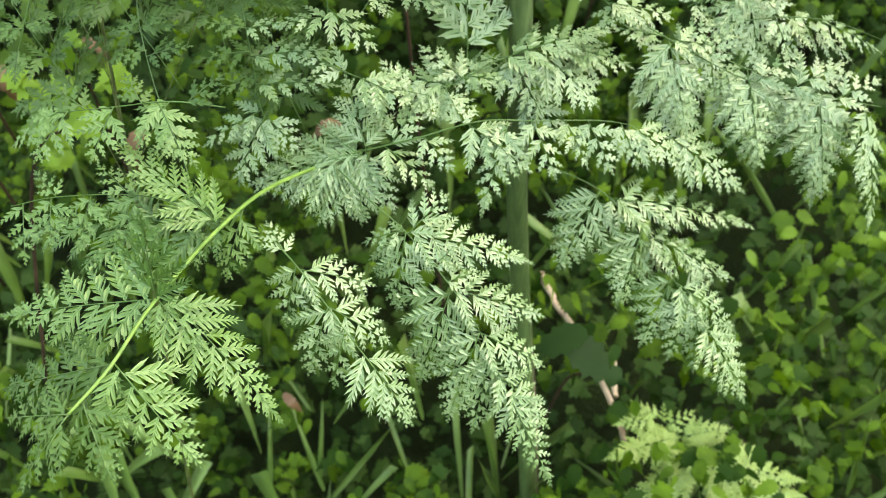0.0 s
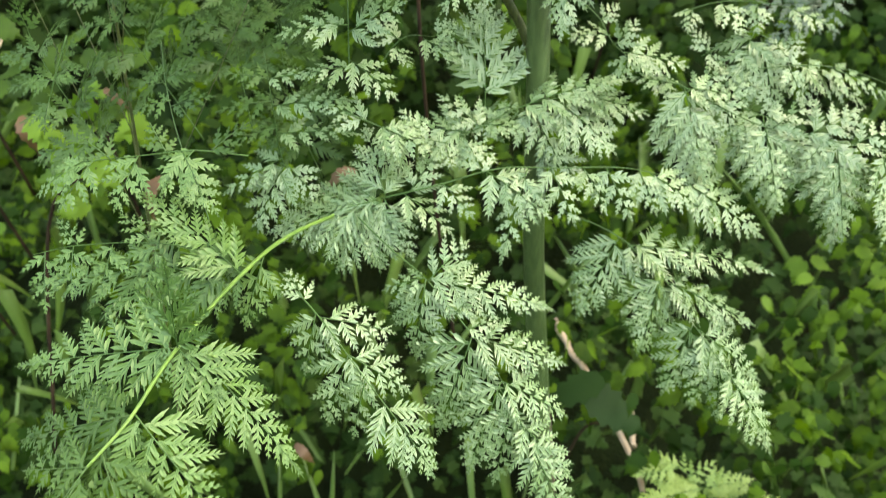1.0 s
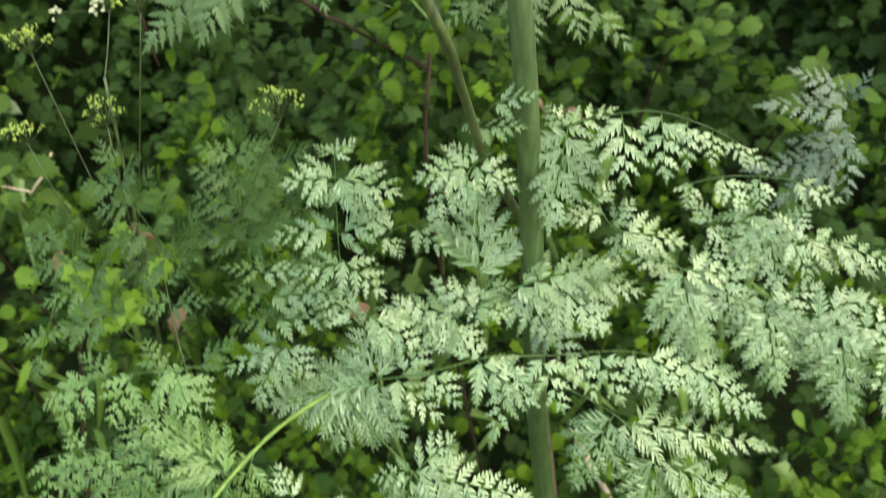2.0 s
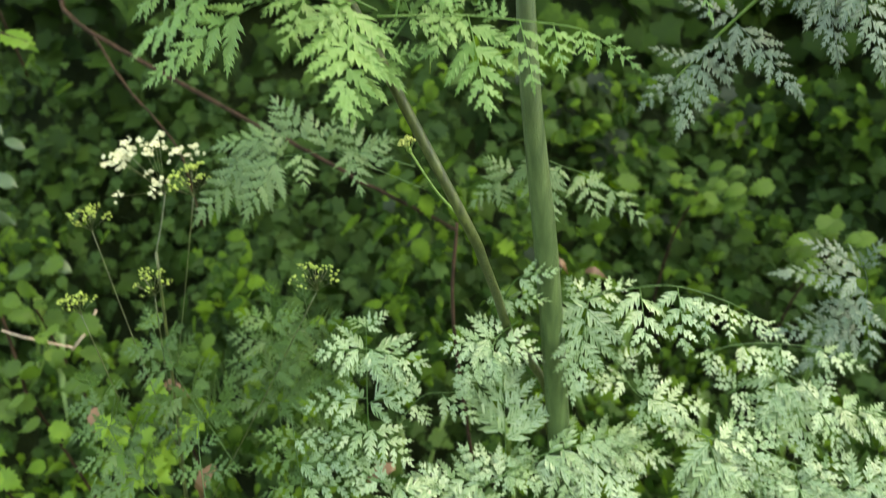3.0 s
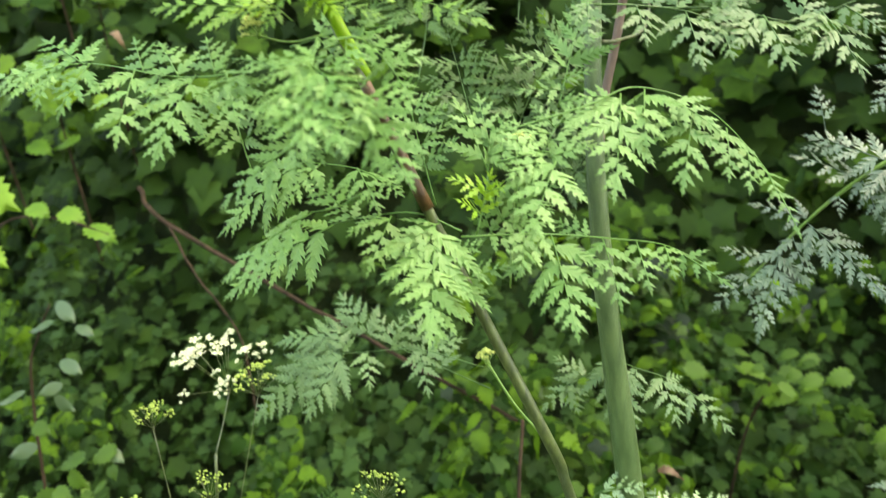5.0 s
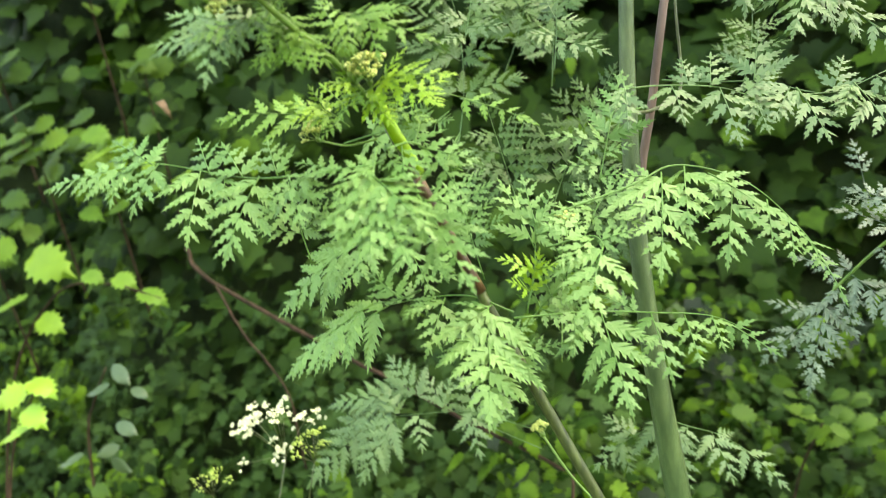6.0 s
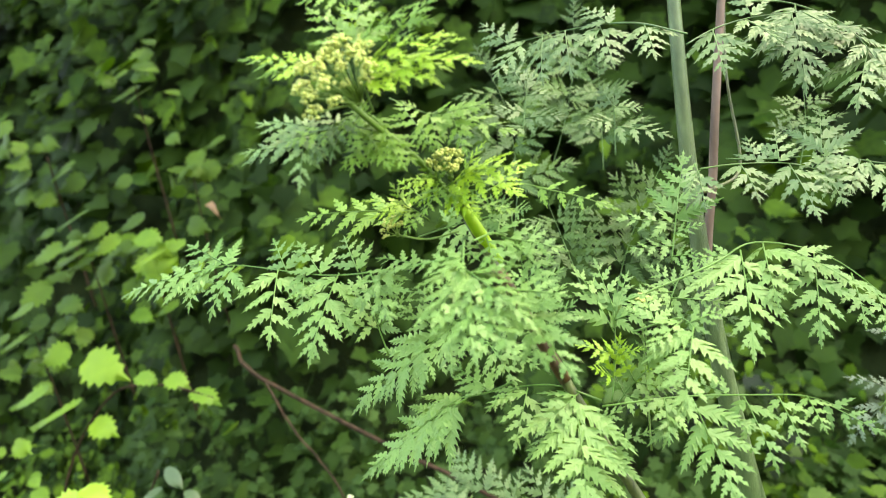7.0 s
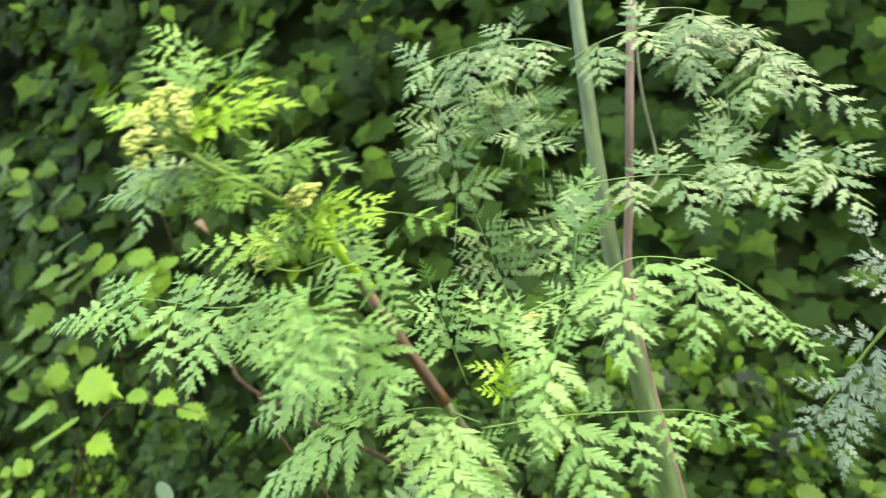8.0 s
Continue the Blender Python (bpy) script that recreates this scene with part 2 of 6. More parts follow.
ROUNDED = {k: [lobed_blade(k, 0.21, 0.98, 0.065, 0.95, 48, k * 10 + i) for i in range(5)] for k in (3, 4, 5, 6)}
TOOTHED = {k: [lobed_blade(k, 0.185, 1.02, 0.075, 1.0, 40, k * 10 + i, 1.0) for i in range(5)] for k in (3, 4, 5, 6, 7)}


def pinna_mesh(base, tip, width, rachis_radius, blades):
    """One pinna: a bent axis with paired lobed pinnules that shorten evenly to a drawn-out tip, all facing up and outwards."""
    base, tip = Vector(base), Vector(tip)
    chord = tip - base
    length = chord.length
    lift = float(np.interp(base.z, [1.15, 1.5], [0.0, 1.0]))
    face = Vector((rng.normal(0, 0.18), -0.62 - 0.26 * lift + rng.normal(0, 0.13), 0.75 - 0.27 * lift)).normalized()
    sag = (face - chord.normalized() * face.dot(chord.normalized())) * length * rng.uniform(0.04, 0.11)
    s = np.linspace(0, 1, 9)[:, None]
    b, c, m = np.array(base), np.array(tip), np.array((base + tip) * 0.5 + sag)
    axis = (1 - s) ** 2 * b + 2 * s * (1 - s) * m + s * s * c
    verts, faces, slots = [], [], []
    tv, tf = tube(axis, rachis_radius * np.linspace(1, 0.35, 9), 5)
    verts.append(tv)
    faces += tf
    slots += [1] * len(tf)
    count = len(tv)
    pairs = int(np.clip(round(length / {"fine": 0.0145, "middle": 0.0165, "toothed": 0.0160, "seedling": 0.0120}[blades[0]]), 4, {"fine": 9, "middle": 8, "toothed": 7, "seedling": 10}[blades[0]]))
    pitch = {"fine": 0.0066, "middle": 0.0074, "toothed": 0.0062, "seedling": 0.0080}[blades[0]]
    big = {"fine": 1.62, "middle": 1.62, "toothed": 1.50, "seedling": 1.22}[blades[0]] * float(np.interp(length, [0.085, 0.16], [1.0, 0.74]))
    shapes = blades[1]
    for i in range(pairs + 1):
        for side in ((1, -1) if i < pairs else (0,)):
            u = 0.05 + 0.84 * (1 - (1 - (i + 0.2 + 0.16 * side) / pairs) ** 1.3) if side else 0.76
            p = (1 - u) ** 2 * b + 2 * u * (1 - u) * m + u * u * c
            t = Vector(2 * (1 - u) * (m - b) + 2 * u * (c - m)).normalized()
            nrm = (face - t * face.dot(t)).normalized()
            lat = nrm.cross(t)
            if side:
                size = width * length * big * (min(1, 0.90 + u * 1.2) * (1 - u) ** 0.88 + 0.06) * rng.uniform(0.88, 1.10)
                ang = radians(56 - 20 * u + rng.normal(0, 4))
                d = t * math.cos(ang) + lat * side * math.sin(ang)
                n2 = (nrm + lat * side * rng.normal(0.12, 0.17) + t * rng.normal(0, 0.16)).normalized()
            else:
                size, d, n2 = length * 0.27, t, nrm
            d = (d - n2 * rng.uniform(-0.04, 0.12)).normalized()
            n2 = (n2 - d * n2.dot(d)).normalized()
            e = n2.cross(d)
            bv, bf, veins = shapes[int(np.clip(round(size / pitch), 3, max(shapes)))][rng.integers(5)]
            x, y, z = bv[:, 0] * size, bv[:, 1] * size * (1.08 if side else 0.9), bv[:, 2] * size
            droop = -size * rng.uniform(0.0, 0.16) * bv[:, 0] ** 2 - size * 0.3 * bv[:, 1] ** 2
            v = p + x[:, None] * np.array(d) + y[:, None] * np.array(e) + (z + droop)[:, None] * np.array(n2)
            verts.append(v)
            faces += [tuple(k + count for k in q) for q in bf]
            slots += [0] * (len(bf) - veins) + [1] * veins
            count += len(v)
    return np.vstack(verts), faces, slots


def leaf(plant, rachis, pinnae, radius, material):
    """A divided leaf of a plant: its stalk, and each pinna as a piece of it. Rows: base, tip, relative width, 1 for
    young growth, 2 for pinnae coloured dark as if shaded.
    """
    path = spline(rachis, 6)
    tv, tf = tube(path, radius * (0.75 if radius > 0.0025 else 0.5) * np.linspace(1.0, 0.45, len(path)), 6, 0.12)
    stalk = put("leaf", tv, tf, STALK if radius > 0.0025 else VEINS[material.name], plant, rachis[0])
    for row in pinnae:
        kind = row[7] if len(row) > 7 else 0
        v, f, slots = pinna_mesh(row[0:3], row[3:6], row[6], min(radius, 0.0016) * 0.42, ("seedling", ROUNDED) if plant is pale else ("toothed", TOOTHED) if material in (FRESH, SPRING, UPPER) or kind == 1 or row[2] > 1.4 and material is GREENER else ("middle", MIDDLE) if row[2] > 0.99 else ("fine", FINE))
        skin = (material, YOUNG, SHADED_PINNA)[kind]
        ob = put("pinna", v, f, skin, stalk, row[0:3])
        ob.data.materials.append(VEINS[skin.name])
        ob.data.polygons.foreach_set("material_index", slots)


def bud_ball(radius, n=1):
    bm = bmesh.new()
    bmesh.ops.create_icosphere(bm, subdivisions=n, radius=radius)
    v = np.array([x.co[:] for x in bm.verts])
    f = [tuple(q.index for q in p.verts) for p in bm.faces]
    bm.free()
    return v, f


def turn(direction, normal):
    """Rows of a frame: along the leaf, across it, off its face."""
    d = direction / np.linalg.norm(direction, axis=-1, keepdims=True)
    n = normal - d * (normal * d).sum(-1, keepdims=True)
    n /= np.linalg.norm(n, axis=-1, keepdims=True)
    return np.stack([d, np.cross(n, d), n], axis=-2)


def open_floret():
    """A small open flower of five notched petals round a raised middle, facing along z."""
    v, f = [(0.0, 0.0, 0.12)], []
    for k in range(5):
        for turn_by, far, up in ((-0.50, 0.75, 0.0), (-0.22, 1.15, -0.05), (0.0, 1.0, -0.03), (0.22, 1.15, -0.05), (0.50, 0.75, 0.0)):
            a = k * 2 * math.pi / 5 + turn_by
            v.append((far * math.cos(a), far * math.sin(a), up))
        o = 1 + 5 * k
        f += [(0, o, o + 1, o + 2), (0, o + 2, o + 3, o + 4)]
    return np.array(v), f


def umbel(plant, centre, toward, radius, heads, petal, base, stalk_radius=0.0008, beads=14, bead=0.13, green=STALK, ragged=0.04):
    """A flower head: a stalk, rays spreading from its top, and on each ray a small cluster of buds or florets."""
    centre, base = np.array(centre), np.array(base)
    up = np.array(Vector(toward).normalized())
    foot = centre - up * radius * 0.75
    v, f = tube(spline([base, (base + foot) / 2 + np.array((0.0, 0.0, -0.004)), foot], 5), stalk_radius, 5)
    stalk = put("flower_stalk", v, f, green, plant, base)
    put("flower_head", *tube([foot - up * 0.001, foot + up * 0.002], stalk_radius * 2.2, 6), green, stalk, foot)
    side = np.array(Vector(up).orthogonal().normalized())
    other = np.cross(up, side)
    bv, bf = open_floret() if petal is PETAL else bud_ball(1.0)
    rays_v, rays_f, rays_n = [], [], 0
    clusters = []
    for i in range(heads):
        r = math.sqrt((i + 0.5) / heads)
        a = i * 2.39996 + rng.normal(0, 0.15)
        q = centre + radius * (side * math.cos(a) * r + other * math.sin(a) * r) + up * radius * (0.55 * (1 - r * r) + rng.normal(0, 0.08)) + rng.normal(0, ragged, 3) * radius
        tv, tf = tube([foot, (foot + q) / 2 + up * radius * 0.02, q], stalk_radius * 0.45, 4)
        rays_v.append(tv)
        rays_f += [tuple(k + rays_n for k in z) for z in tf]
        rays_n += len(tv)
        cv, cf, cn = [], [], 0
        size = radius * 0.95 / math.sqrt(heads) * rng.uniform(0.8 - 3 * ragged, 1.15 + ragged)
        for k in range(beads):
            rr = math.sqrt((k + 0.5) / beads)
            b = k * 2.39996
            c = q + rng.normal(0, 2.2 * ragged, 3) * size + size * (side * math.cos(b) * rr + other * math.sin(b) * rr) + up * size * (0.6 * (1 - rr * rr) + rng.normal(0, 0.1))
            grow = size * bead * 2.2 * rng.uniform(0.75 - 3 * ragged, 1.2 + 3 * ragged)
            if petal is PETAL:
                lean = rng.normal(0, 0.35, 3)
                face = turn(np.array([side + lean[0] * up]), np.array([up + lean[1] * side + lean[2] * other]))[0]
                cv.append(c + bv @ face * grow)
            else:
                cv.append(c + bv * grow * np.array((1, 1, 0.85)))
            cf += [tuple(x + cn for x in z) for z in bf]
            cn += len(bv)
        clusters.append((np.vstack(cv), cf, q))
    put("ray", np.vstack(rays_v), rays_f, green, stalk, foot)
    for cv, cf, q in clusters:
        put("floret", cv, cf, petal, stalk, q)


# ---- broad leaves ----
def outline_leaf(kind):
    """A small broad leaf of length 1 along x with a folded midrib: ivy (five-pointed), ovate (toothed) or strap."""
    if kind == "ivy":
        half = [(0.0, 0.0), (-0.13, 0.18), (-0.04, 0.40), (0.16, 0.38), (0.40, 0.54), (0.53, 0.31), (0.78, 0.15), (1.0, 0.0)]
    elif kind == "ovate":
        half = [(0.0, 0.0), (0.03, 0.13), (0.14, 0.19), (0.22, 0.26), (0.28, 0.20), (0.40, 0.27), (0.45, 0.18), (0.58, 0.22), (0.63, 0.12), (0.76, 0.14), (0.82, 0.05), (1.0, 0.0)]
    elif kind == "lobed":
        half = [(0.0, 0.0), (-0.06, 0.12), (0.02, 0.34), (0.16, 0.24), (0.30, 0.46), (0.40, 0.30), (0.52, 0.36), (0.50, 0.14), (0.68, 0.24), (0.72, 0.12), (0.86, 0.13), (1.0, 0.0)]
    elif kind == "bramble":
        half = [(0.0, 0.0), (-0.02, 0.12), (0.10, 0.26), (0.15, 0.22), (0.24, 0.36), (0.30, 0.26), (0.42, 0.36), (0.46, 0.24), (0.59, 0.29), (0.62, 0.17), (0.76, 0.18), (0.78, 0.08), (1.0, 0.0)]
    elif kind == "oval":
        half = [(0.0, 0.0), (0.06, 0.10), (0.20, 0.19), (0.40, 0.24), (0.60, 0.22), (0.80, 0.13), (0.93, 0.04), (1.0, 0.0)]
    else:
        half = [(0.0, 0.012), (0.10, 0.02), (0.35, 0.026), (0.65, 0.02), (0.85, 0.01), (1.0, 0.0)]
    v, f = [], []
    n = len(half)
    for x, y in half:
        v.append((max(x, 0.0), 0.0, 0.03 * math.sin(x * 3)))
    for side in (1, -1):
        o = len(v)
        for x, y in half:
            v.append((x, side * y, 0.10 * y - 0.22 * x * x * 0.5))
        for i in range(n - 1):
            q = (i, i + 1, o + i + 1, o + i)
            f.append(q if side < 0 else q[::-1])
    return np.array(v), f


LEAF_SHAPES = {k: outline_leaf(k) for k in ("ivy", "ovate", "lobed", "bramble", "oval", "strap")}


def many(name, shape, places, directions, normals, sizes, material, label, category, parent=None):
    """A great number of leaves as one mesh of kind stuff."""
    bv, bf = LEAF_SHAPES[shape]
    r = turn(directions, normals)
    v = places[:, None] + np.einsum("vk,nkj->nvj", bv, r) * sizes[:, None, None]
    n, m = len(places), len(bv)
    quads = (np.array(bf)[None] + (np.arange(n) * m)[:, None, None]).reshape(-1, 4)
    me = bpy.data.meshes.new(name)
    me.vertices.add(n * m)
    me.vertices.foreach_set("co", v.astype(np.float32).ravel())
    me.loops.add(quads.size)
    me.loops.foreach_set("vertex_index", quads.astype(np.int32).ravel())
    me.polygons.add(len(quads))
    me.polygons.foreach_set("loop_start", np.arange(0, quads.size, 4, dtype=np.int32))
    me.update(calc_edges=True)
    me.validate()
    me.materials.append(material)
    ob = new(name, me)
    ob.parent = parent
    return tagged(ob, label, category, kind="stuff")


# ---- ground and the leafy bank behind ----
PROFILE = np.array([(0.55, 0.00), (0.85, 0.06), (1.10, 0.28), (1.35, 0.62), (1.58, 1.05), (1.74, 1.55), (1.86, 2.10), (1.94, 2.8), (1.98, 3.5), (2.05, 4.2)])


def bank_at(s):
    """Point and outward normal of the bank's profile at s of its length (0 to 1)."""
    seg = np.linalg.norm(np.diff(PROFILE, axis=0), axis=1)
    cum = np.concatenate([[0], np.cumsum(seg)]) / seg.sum()
    y, z = np.interp(s, cum, PROFILE[:, 0]), np.interp(s, cum, PROFILE[:, 1])
    dy = np.interp(s + 0.01, cum, PROFILE[:, 0]) - np.interp(s - 0.01, cum, PROFILE[:, 0])
    dz = np.interp(s + 0.01, cum, PROFILE[:, 1]) - np.interp(s - 0.01, cum, PROFILE[:, 1])
    ln = np.hypot(dy, dz) + 1e-9
    return y, z, -dz / ln, dy / ln


def swell(x, s):
    return 0.13 * np.sin(x * 2.3 + s * 7) + 0.09 * np.sin(x * 5.1 - s * 13 + 1) + 0.05 * np.sin(x * 11 + s * 23)


def ground():
    n = 60
    xs = np.concatenate([[-900, -200, -40], np.linspace(-6, 6, n), [40, 200, 900]])
    ys = np.concatenate([[-900, -200, -40], np.linspace(-5, 5, n), [40, 200, 900]])
    v = [(x, y, 0.02 * noise.noise((x * 2, y * 2, 0)) - 0.015) for y in ys for x in xs]
    w = len(xs)
    f = [(j * w + i, j * w + i + 1, (j + 1) * w + i + 1, (j + 1) * w + i) for j in range(len(ys) - 1) for i in range(w - 1)]
    tagged(put("ground", v, f, SOIL, origin=(0, 0, 0)), "soil under the plants, coloured near black for shade", "ground", kind="structure")
    nx, ns = 70, 40
    v, f = [], []
    for j in range(ns + 1):
        for i in range(nx + 1):
            x, s = -5 + 10 * i / nx, j / ns
            y, z, ny, nz = bank_at(s)
            k = swell(x, s) * 0.7 - 0.24
            v.append((x, y + ny * k, max(z + nz * k, -0.1)))
    back = len(v)
    for i in range(nx + 1):
        v.append((-5 + 10 * i / nx, 4.5, 4.2))
    for i in range(nx + 1):
        v.append((-5 + 10 * i / nx, 4.5, -0.1))
    w = nx + 1
    f = [(j * w + i, j * w + i + 1, (j + 1) * w + i + 1, (j + 1) * w + i) for j in range(ns) for i in range(nx)]
    f += [(ns * w + i, ns * w + i + 1, back + i + 1, back + i) for i in range(nx)]
    f += [(back + i, back + i + 1, back + w + i + 1, back + w + i) for i in range(nx)]
    tagged(put("bank", v, f, SOIL, origin=(0, 1.6, 0)), "steep bank behind the plants, gap shade put into its near-black colour", "bank", kind="structure")


ground()


def bank_leaves(count, s0, s1, x0, x1, off, gaps=-0.25, thin=1.0):
    """Places, directions and faces of leaves on the bank, in clumps with dark gaps, thinned at two spots to darken
    them.
    """
    x, s = rng.uniform(x0, x1, count) + rng.normal(0, 0.22, count), np.clip(rng.uniform(s0, s1, count) + rng.normal(0, 0.006, count), 0.0, 1.0)
    height = bank_at(s)[1]
    # fewer leaves at two spots, added to imitate darker shade there
    dark_spot = 0.75 * np.exp(-((x + 0.80) / 0.50) ** 2 - ((height - 1.42) / 0.34) ** 2) + 0.45 * np.exp(-((x - 0.75) / 0.25) ** 2 - ((height - 1.35) / 0.2) ** 2)
    keep = np.array([noise.noise((a * 4.2, b * 24.0, 3.0)) + 0.5 * noise.noise((a * 9.5, b * 55.0, 8.0)) > g for a, b, g in zip(x, s, gaps + dark_spot)])
    keep &= rng.uniform(0, 1, count) < np.interp(height, [1.55, 2.1], [1.0, thin])
    x, s, count = x[keep], s[keep], int(keep.sum())
    y, z, ny, nz = bank_at(s)
    k = swell(x, s) + rng.normal(off, 0.05, count)
    p = np.stack([x, y + ny * k, np.maximum(z + nz * k, 0.02)], 1)
    nrm = np.stack([0 * x, ny, nz + 0.18], 1) + rng.normal(0, 0.36, (count, 3))
    d = np.stack([rng.normal(0, 0.7, count), -0.25 + 0 * x, -0.65 + rng.normal(0, 0.5, count)], 1)
    return p, d, nrm


IVY_LABEL = "dark glossy ivy leaves covering the shaded bank"
p, d, nrm = bank_leaves(30000, 0.34, 1.0, -4.2, 3.4, 0.0, 0.14, 0.38)
near = np.flatnonzero((np.abs(p[:, 0] + 0.15) < 0.75) & (np.abs(p[:, 2] - 1.2) < 0.38))[:300]
rest = np.setdiff1d(np.arange(len(p)), near)
size = rng.uniform(0.026, 0.052, len(p)) * np.interp(p[:, 2], [1.5, 2.1], [1.0, 1.9])
ivy = many("ivy", "ivy", p[rest], d[rest], nrm[rest], size[rest], IVY, IVY_LABEL, "ivy")
single = mesh_of("ivy_leaf", LEAF_SHAPES["ivy"][0], LEAF_SHAPES["ivy"][1], IVY_ONE)
frames = turn(d, nrm)
for k in near:
    ob = new("ivy_leaf", single)
    ob.parent = ivy
    ob.matrix_local = Matrix.Translation(p[k]) @ Matrix(frames[k].T.tolist()).to_4x4() @ Matrix.Scale(size[k], 4)
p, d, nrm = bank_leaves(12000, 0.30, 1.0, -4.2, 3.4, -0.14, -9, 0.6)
many("ivy", "ivy", p, d, nrm, rng.uniform(0.035, 0.065, len(p)) * np.interp(p[:, 2], [1.5, 2.1], [1.0, 1.9]), SHADED_IVY, "ivy leaves deep in the bank, coloured dark for shade", "ivy")
p, d, nrm = bank_leaves(6500, 0.30, 0.95, -4.2, 3.4, 0.06, 0.26, 0.4)
many("bank_shrub", "ovate", p, d, nrm, rng.uniform(0.025, 0.055, len(p)) * np.interp(p[:, 2], [1.5, 2.1], [1.0, 2.2]), HERB, "mixed green shrub leaves growing through the ivy", "shrub")
# under-layer whose dark colour imitates the shade below the undergrowth
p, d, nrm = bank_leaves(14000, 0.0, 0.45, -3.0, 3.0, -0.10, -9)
many("undergrowth", "lobed", p, d, nrm + np.array((0, 0, 0.4)), rng.uniform(0.03, 0.055, len(p)), SHADED_MANY, "undergrowth leaves set deep, coloured dark for shade", "undergrowth")
for shape, count, low, high in (("lobed", 9000, 0.020, 0.046), ("bramble", 9000, 0.026, 0.055), ("ovate", 12000, 0.016, 0.042)):
    p, d, nrm = bank_leaves(count, 0.0, 0.44, -3.0, 3.0, 0.04, -0.05)
    many("undergrowth", shape, p, d, nrm + np.array((0, 0, 0.1)) + rng.normal(0, 0.4, nrm.shape), rng.uniform(low, high, len(p)), HERB, "low leafy undergrowth at the foot of the bank", "undergrowth")
n = 380
p = np.stack([rng.uniform(-1.6, 2.2, n), rng.uniform(0.9, 1.5, n), 0 * np.zeros(n)], 1)
p[:, 2] = np.interp(p[:, 1], PROFILE[:, 0], PROFILE[:, 1])
d = np.stack([rng.normal(0, 0.45, n), rng.normal(-0.25, 0.4, n), np.ones(n)], 1)
many("grass", "strap", p, d, rng.normal(0, 1, (n, 3)), rng.uniform(0.10, 0.26, n), GRASS, "thin blades of grass among the undergrowth", "grass")

# ---- unseen tree, added above the bank so that its crown shades it ----
tree = thing("tree", (0.6, 3.4, 0.0), "unseen tree added to shade the bank with its gappy crown", "tree")
v, f = tube(spline([(0.6, 3.4, -0.1), (0.55, 3.35, 2.0), (0.7, 3.2, 4.2), (0.8, 3.0, 5.6)], 8), np.linspace(0.16, 0.05, 25), 12, 0.05)
put("trunk", v, f, BARK, tree, (0.6, 3.4, 0))
for tip in ((-2.2, 1.6, 4.7), (-0.6, 1.1, 4.7), (1.0, 1.0, 4.8), (2.6, 1.2, 4.8), (4.2, 1.8, 4.9)):
    path = spline([(0.68, 3.25, 3.6), ((tip[0] + 0.68) / 2, (tip[1] + 3.25) / 2, 4.5), tip], 7)
    put("limb", *tube(path, np.linspace(0.06, 0.015, len(path)), 8), BARK, tree, (0.68, 3.25, 3.6))
n = 19000
x = rng.uniform(-3.6, 5.4, n)
p = np.stack([x, 0.60 + 0.36 * np.exp(-((x - 0.45) / 0.85) ** 2) - 0.10 * np.clip((x - 1.3) / 0.4, 0, 1) + 2.5 * rng.uniform(0, 1, n) ** 1.15, rng.uniform(4.25, 5.3, n)], 1)
keep = np.array([noise.noise((q[0] * 2.6, q[1] * 2.6, 5.0)) + 0.6 * noise.noise((q[0] * 6.5, q[1] * 6.5, 1.0)) > (-0.45 if -0.4 < q[0] < 1.9 and q[1] > 1.0 else -0.18) for q in p])
p = p[keep]
n = len(p)
crown = many("crown", "ovate", p, np.stack([rng.normal(0, 1, n), rng.normal(0, 1, n), rng.normal(-0.4, 0.3, n)], 1), np.array((0, 0, 1.0)) + rng.normal(0, 0.35, (n, 3)), rng.uniform(0.08, 0.13, n), HERB, "", "")
crown.parent, crown.location = tree, -tree.location

# ---- the tall plant with its thick stem and leaning flowering branch ----
tall = thing("hemlock_plant", (0.20, 1.02, 0.0), "tall hemlock with glaucous stem, ferny leaves and budding flower heads", "plant")
flowering = lowleft = tall
MAIN = [(0.20, 1.02, -0.02), (0.165, 0.97, 0.35), (0.12, 0.905, 0.70), (0.095, 0.86, 0.90), (0.080, 0.81, 1.10), (0.062, 0.765, 1.30), (0.040, 0.717, 1.50), (0.034, 0.67, 1.70), (0.05, 0.60, 2.0)]
path = spline(MAIN, 8)
v, f = tube(path, np.interp(path[:, 2], [0, 1.3, 1.55, 2.0], [0.016, 0.0121, 0.0086, 0.0048]), 18, 0.035)
put("stem", v, f, STEM, tall, MAIN[0], "thick pale green stem with fine ribs")
ARM = [(0.077, 0.815, 1.115), (0.060, 0.815, 1.155), (0.025, 0.785, 1.214), (0.014, 0.725, 1.267), (0.006, 0.655, 1.313), (0.0, 0.59, 1.35), (-0.047, 0.55, 1.45), (-0.09, 0.505, 1.545), (-0.125, 0.455, 1.63)]
path = spline(ARM, 8)
v, f = tube(path, np.interp(path[:, 2], [0.9, 1.2, 1.63], [0.0056, 0.0046, 0.0032]), 14, 0.08)
put("side_stem", v, f, BRANCH, tall, ARM[0], "ribbed green leaning stem with rusty streaks")
RUSTY = spline(ARM, 8)[54:62]
v, f = tube(RUSTY + np.array((0.0006, -0.0012, 0)), np.linspace(0.0043, 0.0036, len(RUSTY)), 14, 0.08)
put("sheath", v, f, RUST, tall, RUSTY[0], "rust-brown withered sheath round the branch")
v, f = tube(spline([(-0.110, 0.475, 1.602), (-0.122, 0.452, 1.628), (-0.128, 0.44, 1.648)], 5), np.interp(np.linspace(0, 1, 11), [0, .4, 1], [0.0032, 0.0042, 0.0026]), 12, 0.05)
